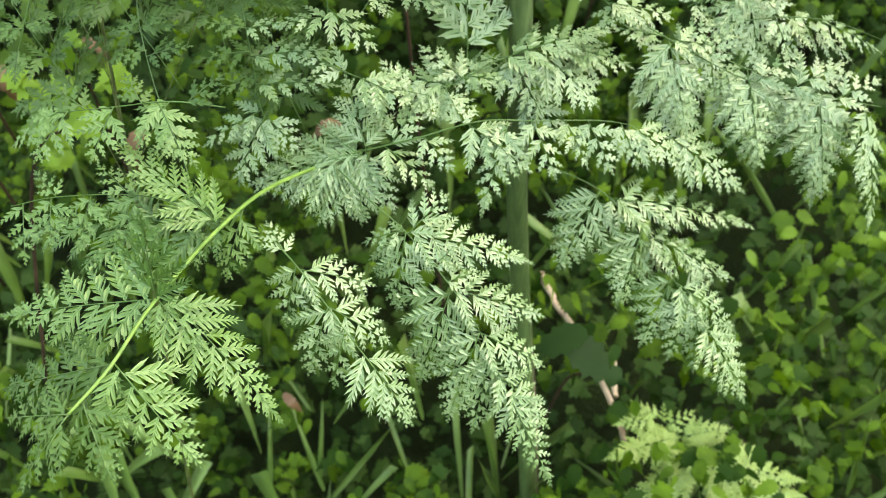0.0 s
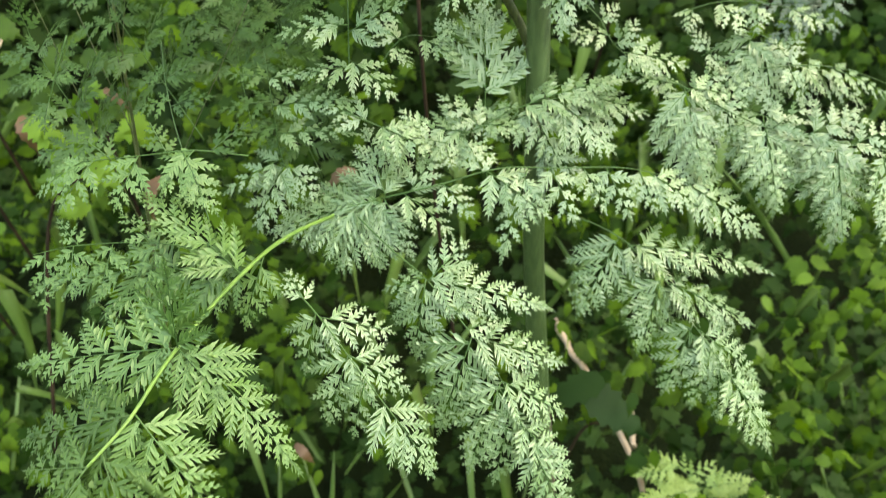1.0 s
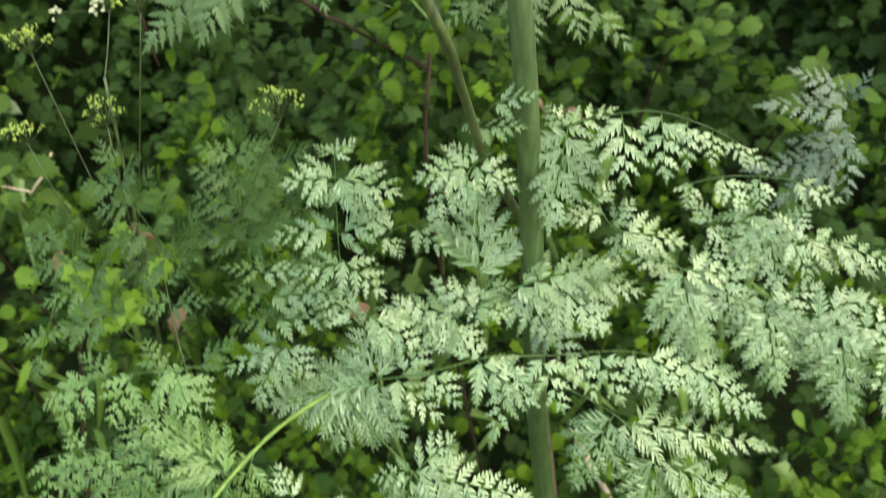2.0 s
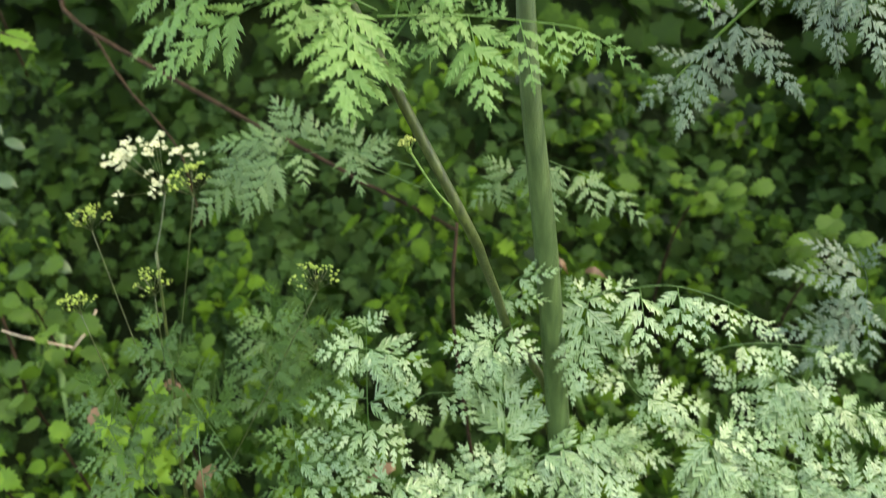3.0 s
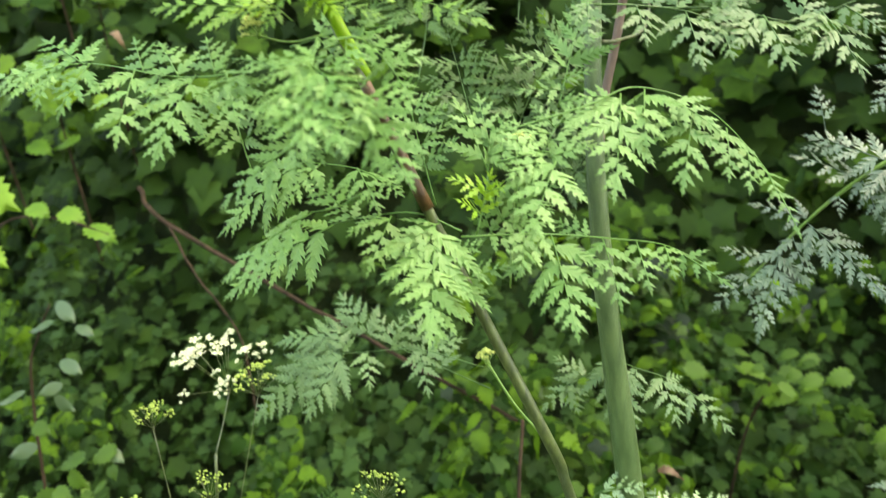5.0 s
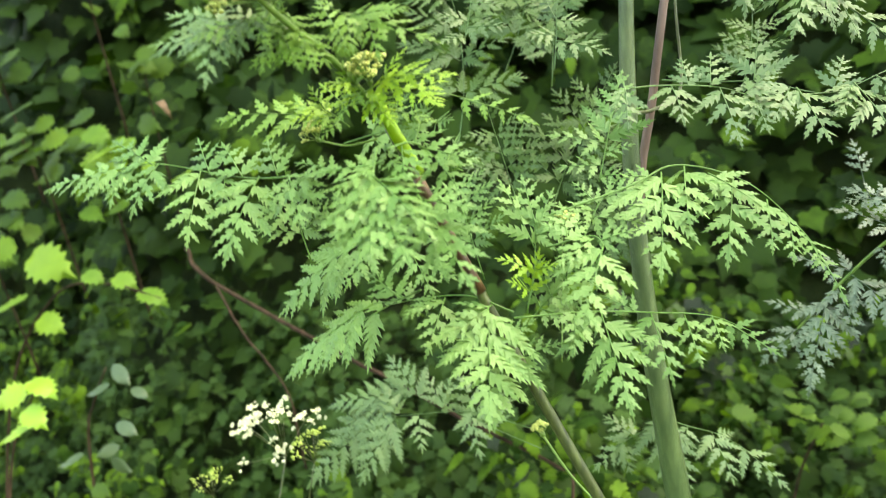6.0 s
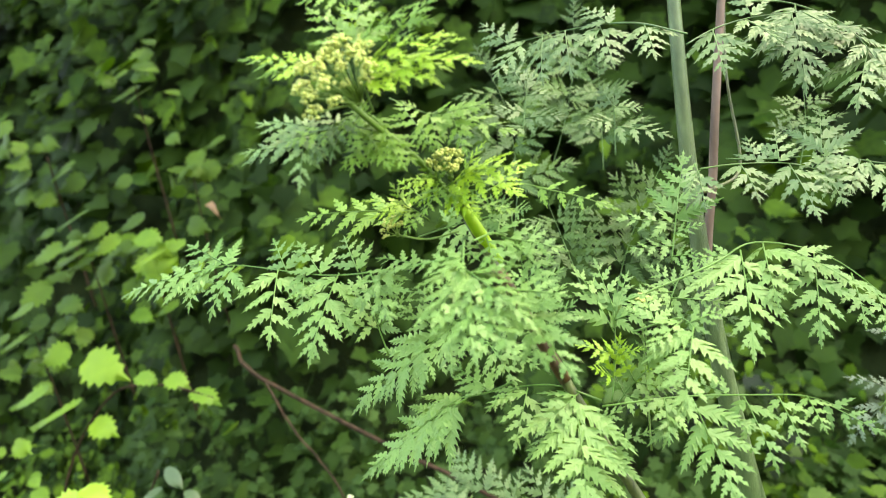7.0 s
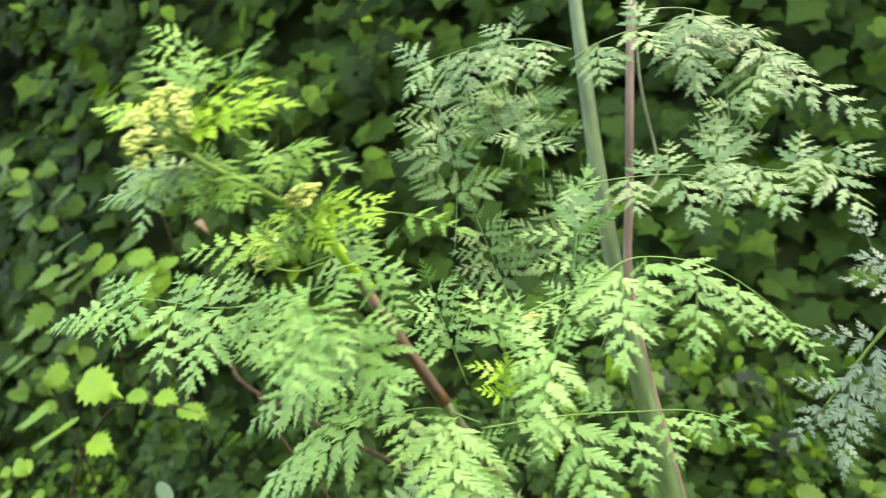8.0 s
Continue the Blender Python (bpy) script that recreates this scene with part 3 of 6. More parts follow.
put("sheath", v, f, YOUNG, tall, (-0.110, 0.475, 1.602), "swollen fresh green leaf sheath")
TOP = [(-0.125, 0.455, 1.63), (-0.139, 0.410, 1.654), (-0.152, 0.355, 1.664), (-0.160, 0.337, 1.672)]
path = spline(TOP, 6)
v, f = tube(path, np.linspace(0.0024, 0.0014, len(path)), 10, 0.06)
put("branch", v, f, STALK, tall, TOP[0])
umbel(tall, (-0.159, 0.332, 1.681), (-0.15, -0.92, 0.35), 0.0270, 30, BUD, (-0.158, 0.345, 1.660), 0.0012, 16, 0.115, ragged=0.055)
umbel(tall, (-0.126, 0.415, 1.655), (0.0, -0.75, 0.65), 0.0125, 12, BUD, (-0.130, 0.445, 1.64), 0.0009, 12, 0.16)
umbel(tall, (-0.175, 0.445, 1.629), (-0.2, -0.75, 0.6), 0.0095, 9, BUD, (-0.128, 0.44, 1.618), 0.0007, 10, 0.16)
umbel(tall, (-0.023, 0.565, 1.579), (0.1, -0.3, 0.9), 0.0080, 8, BUD, (-0.03, 0.575, 1.47), 0.0007, 10, 0.16)
umbel(tall, (-0.051, 0.595, 1.418), (-0.2, -0.3, 0.9), 0.0075, 8, BUD, (-0.01, 0.60, 1.36), 0.0010, 10, 0.16)

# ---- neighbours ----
shaded = thing("hemlock_plant", (0.85, 0.92, 0.0), "hemlock with bluish shade in its leaf colour, finely cut leaves", "shaded plant")
v, f = tube(spline([(0.85, 0.92, -0.02), (0.84, 0.90, 0.7), (0.76, 0.86, 1.3), (0.66, 0.81, 1.62)], 8), np.linspace(0.011, 0.004, 25), 12, 0.05)
put("stem", v, f, STEM, shaded, (0.85, 0.92, 0))
pale = thing("seedling_plant", (0.46, 0.98, 0.14), "pale yellow-green ferny seedling low in the undergrowth", "plant")


# tall plant
leaf(tall, [(-0.095, 0.790, 0.966), (-0.165, 0.670, 0.965), (-0.199, 0.590, 0.950), (-0.228, 0.500, 0.921), (-0.241, 0.440, 0.898), (-0.261, 0.410, 0.877)],
     [(-0.196, 0.600, 0.951, -0.414, 0.620, 0.919, 0.3),
      (-0.199, 0.590, 0.950, -0.284, 0.590, 1.026, 0.32),
      (-0.227, 0.504, 0.921, -0.380, 0.534, 0.882, 0.34),
      (-0.227, 0.502, 0.921, -0.221, 0.482, 1.008, 0.34),
      (-0.241, 0.442, 0.899, -0.344, 0.462, 0.858, 0.34, 2),
      (-0.240, 0.445, 0.899, -0.258, 0.425, 0.853, 0.3, 2),
      (-0.240, 0.444, 0.899, -0.175, 0.424, 0.819, 0.32),
      (-0.255, 0.420, 0.883, -0.226, 0.390, 0.831, 0.36, 2),
      (-0.261, 0.410, 0.877, -0.298, 0.390, 0.823, 0.36, 2),
      (-0.261, 0.410, 0.877, -0.322, 0.430, 0.856, 0.34, 2),
      (-0.227, 0.503, 0.921, -0.189, 0.493, 0.881, 0.4),
      (-0.225, 0.512, 0.923, -0.130, 0.492, 0.813, 0.3),
      (-0.228, 0.499, 0.920, -0.257, 0.489, 0.891, 0.35),
      (-0.197, 0.596, 0.951, -0.236, 0.596, 0.913, 0.36),
      (-0.187, 0.622, 0.955, -0.204, 0.602, 0.887, 0.36)], 0.003, GREENER)
leaf(tall, [(-0.175, 0.630, 0.936), (-0.132, 0.600, 0.905), (-0.091, 0.565, 0.870), (-0.057, 0.540, 0.839)],
     [(-0.136, 0.603, 0.907, -0.147, 0.593, 0.846, 0.38),
      (-0.132, 0.600, 0.905, -0.061, 0.610, 0.886, 0.34),
      (-0.102, 0.575, 0.880, -0.122, 0.565, 0.810, 0.36),
      (-0.104, 0.576, 0.881, -0.043, 0.586, 0.835, 0.34),
      (-0.085, 0.561, 0.864, -0.096, 0.551, 0.805, 0.34),
      (-0.069, 0.549, 0.850, -0.018, 0.529, 0.783, 0.36),
      (-0.147, 0.611, 0.915, -0.169, 0.631, 0.941, 0.38)], 0.0016, HEMLOCK)
leaf(tall, [(-0.108, 0.700, 0.972), (-0.070, 0.670, 0.948), (-0.034, 0.650, 0.925), (0.013, 0.620, 0.880), (0.042, 0.600, 0.843), (0.072, 0.580, 0.785)],
     [(-0.035, 0.650, 0.926, -0.044, 0.640, 0.839, 0.34),
      (-0.033, 0.650, 0.925, 0.096, 0.660, 0.893, 0.27),
      (-0.033, 0.649, 0.924, 0.007, 0.669, 0.963, 0.4),
      (-0.036, 0.651, 0.927, -0.079, 0.651, 0.912, 0.36),
      (0.012, 0.620, 0.880, -0.019, 0.610, 0.770, 0.34),
      (0.013, 0.620, 0.879, 0.109, 0.630, 0.847, 0.3),
      (0.041, 0.600, 0.843, 0.012, 0.590, 0.740, 0.32),
      (0.042, 0.600, 0.843, 0.111, 0.610, 0.799, 0.32),
      (0.053, 0.593, 0.821, 0.038, 0.583, 0.733, 0.32),
      (0.061, 0.587, 0.805, 0.119, 0.587, 0.740, 0.3),
      (0.067, 0.583, 0.794, 0.123, 0.563, 0.686, 0.24),
      (0.007, 0.624, 0.885, 0.040, 0.634, 0.894, 0.42),
      (-0.006, 0.632, 0.898, 0.017, 0.642, 0.920, 0.4)], 0.0016, HEMLOCK)
leaf(tall, [(0.113, 0.780, 0.962), (0.176, 0.760, 0.940), (0.229, 0.740, 0.898), (0.262, 0.720, 0.853), (0.304, 0.700, 0.801)],
     [(0.178, 0.759, 0.939, 0.135, 0.739, 0.845, 0.36),
      (0.188, 0.755, 0.931, 0.368, 0.775, 0.897, 0.26),
      (0.188, 0.756, 0.931, 0.224, 0.746, 0.896, 0.4),
      (0.226, 0.741, 0.900, 0.206, 0.721, 0.808, 0.36),
      (0.231, 0.739, 0.895, 0.346, 0.749, 0.839, 0.3),
      (0.262, 0.720, 0.853, 0.235, 0.710, 0.765, 0.34),
      (0.268, 0.717, 0.847, 0.354, 0.727, 0.779, 0.3),
      (0.283, 0.710, 0.827, 0.267, 0.700, 0.754, 0.34),
      (0.301, 0.701, 0.804, 0.360, 0.681, 0.712, 0.34),
      (0.293, 0.705, 0.814, 0.297, 0.695, 0.743, 0.3)], 0.0016, HEMLOCK)
leaf(tall, [(-0.086, 0.720, 0.987), (-0.027, 0.710, 1.006), (0.036, 0.720, 1.023), (0.096, 0.730, 1.023), (0.179, 0.760, 1.018), (0.249, 0.780, 1.000)],
     [(-0.081, 0.719, 0.988, -0.106, 0.749, 1.061, 0.34),
      (-0.062, 0.716, 0.994, -0.008, 0.696, 0.956, 0.36),
      (-0.056, 0.715, 0.996, -0.026, 0.735, 1.038, 0.38),
      (-0.021, 0.711, 1.007, 0.012, 0.691, 0.977, 0.38),
      (0.024, 0.718, 1.020, 0.092, 0.708, 0.974, 0.34),
      (0.020, 0.717, 1.018, 0.000, 0.737, 1.050, 0.4),
      (0.066, 0.725, 1.023, 0.041, 0.695, 0.927, 0.27),
      (0.090, 0.729, 1.023, 0.119, 0.709, 0.966, 0.38),
      (0.127, 0.742, 1.021, 0.153, 0.722, 0.975, 0.36),
      (0.153, 0.751, 1.020, 0.183, 0.731, 0.967, 0.36),
      (0.192, 0.764, 1.015, 0.213, 0.744, 0.970, 0.36),
      (0.206, 0.768, 1.011, 0.269, 0.768, 0.971, 0.36),
      (0.249, 0.780, 1.000, 0.346, 0.770, 0.940, 0.33),
      (-0.086, 0.720, 0.987, -0.174, 0.730, 0.941, 0.38),
      (-0.086, 0.720, 0.987, -0.133, 0.700, 0.909, 0.44),
      (-0.086, 0.720, 0.987, -0.085, 0.700, 0.910, 0.4),
      (-0.083, 0.720, 0.988, -0.049, 0.700, 0.925, 0.34),
      (-0.086, 0.720, 0.987, -0.211, 0.730, 0.940, 0.4)], 0.0018, HEMLOCK)
leaf(tall, [(0.006, 0.760, 1.052), (0.066, 0.780, 1.080), (0.129, 0.800, 1.088), (0.183, 0.820, 1.084)],
     [(0.069, 0.781, 1.080, 0.110, 0.771, 1.013, 0.36),
      (0.059, 0.778, 1.077, 0.173, 0.788, 1.112, 0.3),
      (0.128, 0.800, 1.088, 0.195, 0.800, 1.075, 0.34),
      (0.018, 0.764, 1.057, -0.031, 0.774, 1.089, 0.36),
      (0.023, 0.766, 1.060, 0.066, 0.756, 1.055, 0.4),
      (0.006, 0.760, 1.052, -0.090, 0.760, 1.054, 0.34),
      (0.006, 0.760, 1.052, -0.052, 0.740, 1.018, 0.4),
      (0.101, 0.791, 1.084, 0.170, 0.781, 1.028, 0.4),
      (0.039, 0.771, 1.067, -0.012, 0.771, 1.049, 0.36)], 0.0016, HEMLOCK)
leaf(tall, [(0.190, 0.820, 1.127), (0.241, 0.800, 1.101), (0.328, 0.790, 1.063), (0.408, 0.780, 1.050), (0.479, 0.780, 1.040)],
     [(0.240, 0.801, 1.102, 0.272, 0.781, 0.997, 0.34),
      (0.236, 0.802, 1.103, 0.178, 0.812, 1.109, 0.34),
      (0.244, 0.800, 1.100, 0.311, 0.810, 1.090, 0.34),
      (0.332, 0.790, 1.063, 0.354, 0.770, 0.973, 0.34),
      (0.322, 0.791, 1.066, 0.289, 0.791, 1.043, 0.36),
      (0.340, 0.789, 1.061, 0.387, 0.799, 1.094, 0.36),
      (0.408, 0.780, 1.050, 0.429, 0.760, 0.940, 0.34),
      (0.396, 0.782, 1.052, 0.371, 0.772, 1.019, 0.34),
      (0.460, 0.780, 1.042, 0.496, 0.760, 0.897, 0.32),
      (0.427, 0.780, 1.047, 0.476, 0.790, 1.069, 0.36),
      (0.285, 0.795, 1.082, 0.314, 0.815, 1.119, 0.36),
      (0.376, 0.784, 1.055, 0.437, 0.794, 1.085, 0.36)], 0.0016, HEMLOCK)
leaf(tall, [(0.317, 0.840, 1.117), (0.385, 0.840, 1.125), (0.443, 0.850, 1.120), (0.505, 0.860, 1.102)],
     [(0.323, 0.840, 1.118, 0.322, 0.830, 1.075, 0.36),
      (0.367, 0.840, 1.123, 0.392, 0.830, 1.077, 0.36),
      (0.414, 0.845, 1.123, 0.501, 0.845, 1.088, 0.26),
      (0.373, 0.840, 1.124, 0.349, 0.860, 1.153, 0.36)], 0.0015, HEMLOCK)
leaf(tall, [(-0.170, 0.740, 0.995), (-0.190, 0.730, 1.021), (-0.195, 0.720, 1.080), (-0.201, 0.720, 1.133)],
     [(-0.190, 0.729, 1.025, -0.249, 0.709, 0.989, 0.3),
      (-0.188, 0.731, 1.018, -0.218, 0.711, 0.946, 0.38),
      (-0.186, 0.732, 1.017, -0.152, 0.722, 0.983, 0.4),
      (-0.192, 0.725, 1.051, -0.109, 0.725, 1.054, 0.26),
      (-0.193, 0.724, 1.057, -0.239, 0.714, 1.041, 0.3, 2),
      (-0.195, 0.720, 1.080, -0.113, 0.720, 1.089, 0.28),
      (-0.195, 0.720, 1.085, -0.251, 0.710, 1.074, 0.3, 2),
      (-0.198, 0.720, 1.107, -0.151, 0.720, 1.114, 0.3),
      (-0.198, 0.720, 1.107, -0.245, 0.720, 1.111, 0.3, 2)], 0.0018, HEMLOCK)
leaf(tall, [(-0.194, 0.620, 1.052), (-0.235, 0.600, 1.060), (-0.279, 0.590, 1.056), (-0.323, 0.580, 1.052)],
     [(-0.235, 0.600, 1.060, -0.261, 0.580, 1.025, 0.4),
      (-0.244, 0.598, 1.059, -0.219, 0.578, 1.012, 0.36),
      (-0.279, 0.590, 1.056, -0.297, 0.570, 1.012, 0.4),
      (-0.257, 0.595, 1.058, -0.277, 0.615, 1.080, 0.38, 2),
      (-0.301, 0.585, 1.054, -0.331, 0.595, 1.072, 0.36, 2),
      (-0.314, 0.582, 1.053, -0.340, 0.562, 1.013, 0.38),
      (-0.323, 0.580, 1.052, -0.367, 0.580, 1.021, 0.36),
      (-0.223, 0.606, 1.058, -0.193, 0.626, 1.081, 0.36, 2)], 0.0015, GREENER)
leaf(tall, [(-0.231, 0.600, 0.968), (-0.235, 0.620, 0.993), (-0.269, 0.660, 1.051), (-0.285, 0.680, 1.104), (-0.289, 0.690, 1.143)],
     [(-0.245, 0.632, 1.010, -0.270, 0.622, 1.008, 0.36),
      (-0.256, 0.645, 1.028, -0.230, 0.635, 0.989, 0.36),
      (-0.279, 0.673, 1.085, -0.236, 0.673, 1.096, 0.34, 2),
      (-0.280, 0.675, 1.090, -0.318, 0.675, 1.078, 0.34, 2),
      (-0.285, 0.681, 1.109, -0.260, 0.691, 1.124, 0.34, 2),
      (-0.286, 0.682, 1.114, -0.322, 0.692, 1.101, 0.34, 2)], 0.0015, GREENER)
leaf(tall, [(-0.231, 0.600, 0.968), (-0.277, 0.590, 0.978), (-0.337, 0.580, 0.977), (-0.372, 0.570, 0.971)],
     [(-0.236, 0.599, 0.969, -0.220, 0.579, 0.910, 0.36),
      (-0.272, 0.591, 0.977, -0.285, 0.571, 0.923, 0.36),
      (-0.309, 0.585, 0.977, -0.318, 0.565, 0.930, 0.36),
      (-0.341, 0.579, 0.976, -0.338, 0.559, 0.937, 0.36),
      (-0.363, 0.573, 0.973, -0.360, 0.553, 0.923, 0.3),
      (-0.277, 0.590, 0.978, -0.307, 0.600, 1.002, 0.34),
      (-0.337, 0.580, 0.977, -0.358, 0.590, 0.998, 0.34)], 0.0013, GREENER)
leaf(tall, [(-0.288, 0.520, 1.158), (-0.303, 0.520, 1.124), (-0.315, 0.520, 1.095)],
     [(-0.299, 0.520, 1.131, -0.276, 0.520, 1.136, 0.36, 2),
      (-0.301, 0.520, 1.127, -0.327, 0.520, 1.123, 0.36, 2),
      (-0.308, 0.520, 1.111, -0.310, 0.510, 1.089, 0.36, 2)], 0.0013, GREENER)
leaf(tall, [(0.029, 0.800, 0.987), (0.023, 0.790, 1.057), (0.020, 0.790, 1.124)],
     [(0.023, 0.790, 1.057, -0.011, 0.780, 1.060, 0.437),
      (0.022, 0.790, 1.067, 0.060, 0.790, 1.079, 0.437),
      (0.024, 0.791, 1.049, 0.067, 0.781, 1.067, 0.437),
      (0.022, 0.790, 1.084, 0.016, 0.810, 1.186, 0.46)], 0.0015, HEMLOCK)
leaf(tall, [(0.072, 0.800, 1.231), (0.102, 0.780, 1.254), (0.148, 0.760, 1.272), (0.196, 0.760, 1.275), (0.260, 0.770, 1.252), (0.311, 0.780, 1.217)],
     [(0.107, 0.778, 1.256, 0.092, 0.748, 1.150, 0.345),
      (0.104, 0.779, 1.255, 0.158, 0.799, 1.274, 0.322),
      (0.104, 0.779, 1.255, 0.084, 0.799, 1.276, 0.414),
      (0.156, 0.760, 1.272, 0.161, 0.730, 1.206, 0.3795),
      (0.193, 0.760, 1.274, 0.199, 0.730, 1.213, 0.345),
      (0.219, 0.764, 1.266, 0.218, 0.734, 1.224, 0.299),
      (0.245, 0.768, 1.257, 0.241, 0.738, 1.228, 0.345),
      (0.265, 0.771, 1.248, 0.279, 0.751, 1.223, 0.299),
      (0.276, 0.773, 1.240, 0.304, 0.763, 1.219, 0.276)], 0.0016, HEMLOCK)
leaf(tall, [(0.016, 0.770, 1.254), (0.033, 0.750, 1.281), (0.055, 0.740, 1.291)],
     [(0.016, 0.770, 1.254, 0.067, 0.750, 1.259, 0.345),
      (0.033, 0.751, 1.280, 0.077, 0.741, 1.294, 0.345),
      (0.021, 0.764, 1.262, 0.000, 0.764, 1.252, 0.414)], 0.0016, HEMLOCK)
leaf(tall, [(0.034, 0.780, 1.229), (0.015, 0.750, 1.221), (0.008, 0.730, 1.212)],
     [(0.015, 0.750, 1.221, -0.011, 0.760, 1.241, 0.391),
      (0.014, 0.745, 1.219, -0.045, 0.735, 1.208, 0.414),
      (0.012, 0.739, 1.216, -0.029, 0.719, 1.173, 0.414),
      (0.015, 0.749, 1.220, 0.061, 0.739, 1.199, 0.391),
      (0.010, 0.735, 1.214, 0.010, 0.715, 1.176, 0.345)], 0.0015, HEMLOCK)
leaf(tall, [(-0.117, 0.720, 1.108), (-0.116, 0.710, 1.161), (-0.116, 0.710, 1.207), (-0.116, 0.710, 1.246)],
     [(-0.116, 0.710, 1.213, -0.169, 0.700, 1.207, 0.414),
      (-0.116, 0.710, 1.213, -0.049, 0.700, 1.201, 0.414),
      (-0.116, 0.710, 1.207, -0.134, 0.690, 1.190, 0.414),
      (-0.116, 0.710, 1.207, -0.085, 0.690, 1.189, 0.414),
      (-0.116, 0.710, 1.161, -0.184, 0.700, 1.150, 0.345),
      (-0.116, 0.711, 1.154, -0.060, 0.701, 1.184, 0.391),
      (-0.116, 0.717, 1.121, -0.166, 0.707, 1.111, 0.391),
      (-0.116, 0.716, 1.128, -0.068, 0.706, 1.091, 0.391),
      (-0.116, 0.710, 1.235, -0.095, 0.720, 1.250, 0.391),
      (-0.116, 0.710, 1.235, -0.139, 0.720, 1.243, 0.391)], 0.0015, HEMLOCK)
leaf(tall, [(-0.106, 0.750, 1.095), (-0.070, 0.760, 1.145), (-0.035, 0.770, 1.149)],
     [(-0.075, 0.759, 1.138, -0.057, 0.749, 1.118, 0.414),
      (-0.047, 0.767, 1.147, -0.004, 0.747, 1.124, 0.345),
      (-0.070, 0.760, 1.145, -0.106, 0.760, 1.162, 0.414),
      (-0.035, 0.770, 1.149, -0.012, 0.780, 1.165, 0.46)], 0.0015, HEMLOCK)
leaf(tall, [(-0.119, 0.700, 1.079), (-0.066, 0.730, 1.054), (-0.008, 0.750, 1.040)],
     [(-0.098, 0.712, 1.069, -0.145, 0.712, 1.085, 0.414),
      (-0.088, 0.718, 1.064, -0.032, 0.698, 1.041, 0.414),
      (-0.044, 0.738, 1.049, -0.069, 0.748, 1.078, 0.414),
      (-0.020, 0.746, 1.043, -0.012, 0.726, 1.019, 0.414),
      (-0.008, 0.750, 1.040, 0.035, 0.730, 1.027, 0.414),
      (-0.055, 0.734, 1.051, -0.100, 0.714, 1.021, 0.414)], 0.0015, HEMLOCK)
leaf(tall, [(0.090, 0.800, 1.042), (0.113, 0.800, 1.084), (0.151, 0.810, 1.089), (0.203, 0.820, 1.073)],
     [(0.090, 0.800, 1.042, 0.136, 0.780, 0.989, 0.3795),
      (0.113, 0.800, 1.085, 0.173, 0.800, 1.108, 0.368),
      (0.138, 0.807, 1.087, 0.206, 0.797, 1.070, 0.368),
      (0.095, 0.800, 1.052, 0.061, 0.790, 1.059, 0.391),
      (0.110, 0.800, 1.080, 0.120, 0.780, 1.039, 0.414),
      (0.152, 0.810, 1.088, 0.159, 0.790, 1.036, 0.414)], 0.0016, HEMLOCK)
leaf(tall, [(0.128, 0.840, 1.185), (0.147, 0.830, 1.168), (0.166, 0.820, 1.140), (0.225, 0.820, 1.102)],
     [(0.164, 0.821, 1.143, 0.190, 0.831, 1.170, 0.414),
      (0.158, 0.824, 1.152, 0.110, 0.814, 1.149, 0.414),
      (0.174, 0.820, 1.135, 0.253, 0.830, 1.120, 0.345),
      (0.181, 0.820, 1.130, 0.167, 0.800, 1.101, 0.414),
      (0.147, 0.830, 1.168, 0.168, 0.840, 1.186, 0.391),
      (0.208, 0.820, 1.113, 0.244, 0.810, 1.080, 0.391)], 0.0016, HEMLOCK)
leaf(tall, [(0.227, 0.820, 1.081), (0.269, 0.820, 1.097), (0.336, 0.810, 1.071), (0.408, 0.810, 1.061), (0.461, 0.810, 1.057)],
     [(0.246, 0.820, 1.089, 0.276, 0.790, 0.969, 0.391),
      (0.253, 0.820, 1.091, 0.298, 0.830, 1.122, 0.391),
      (0.336, 0.810, 1.071, 0.357, 0.780, 0.959, 0.3795),
      (0.331, 0.811, 1.073, 0.299, 0.801, 1.053, 0.414),
      (0.342, 0.810, 1.070, 0.379, 0.790, 1.049, 0.414),
      (0.415, 0.810, 1.061, 0.431, 0.780, 0.921, 0.368),
      (0.408, 0.810, 1.061, 0.458, 0.810, 1.071, 0.368),
      (0.293, 0.816, 1.087, 0.300, 0.796, 1.041, 0.414)], 0.0016, HEMLOCK)
leaf(tall, [(0.274, 0.860, 1.130), (0.327, 0.860, 1.159), (0.381, 0.860, 1.128), (0.434, 0.860, 1.102)],
     [(0.281, 0.860, 1.134, 0.261, 0.870, 1.160, 0.414),
      (0.282, 0.860, 1.134, 0.306, 0.850, 1.107, 0.414),
      (0.339, 0.860, 1.152, 0.361, 0.830, 1.060, 0.391),
      (0.368, 0.860, 1.135, 0.392, 0.870, 1.159, 0.414),
      (0.389, 0.860, 1.124, 0.480, 0.860, 1.077, 0.299),
      (0.402, 0.860, 1.118, 0.393, 0.840, 1.081, 0.414),
      (0.330, 0.860, 1.157, 0.305, 0.840, 1.091, 0.414)], 0.0015, HEMLOCK)
leaf(tall, [(0.238, 0.860, 1.176), (0.292, 0.860, 1.191), (0.363, 0.870, 1.187), (0.425, 0.880, 1.167)],
     [(0.286, 0.860, 1.190, 0.315, 0.840, 1.155, 0.414),
      (0.330, 0.865, 1.189, 0.329, 0.845, 1.157, 0.414),
      (0.370, 0.871, 1.185, 0.425, 0.861, 1.164, 0.322),
      (0.256, 0.860, 1.181, 0.248, 0.840, 1.156, 0.414)], 0.0014, HEMLOCK)
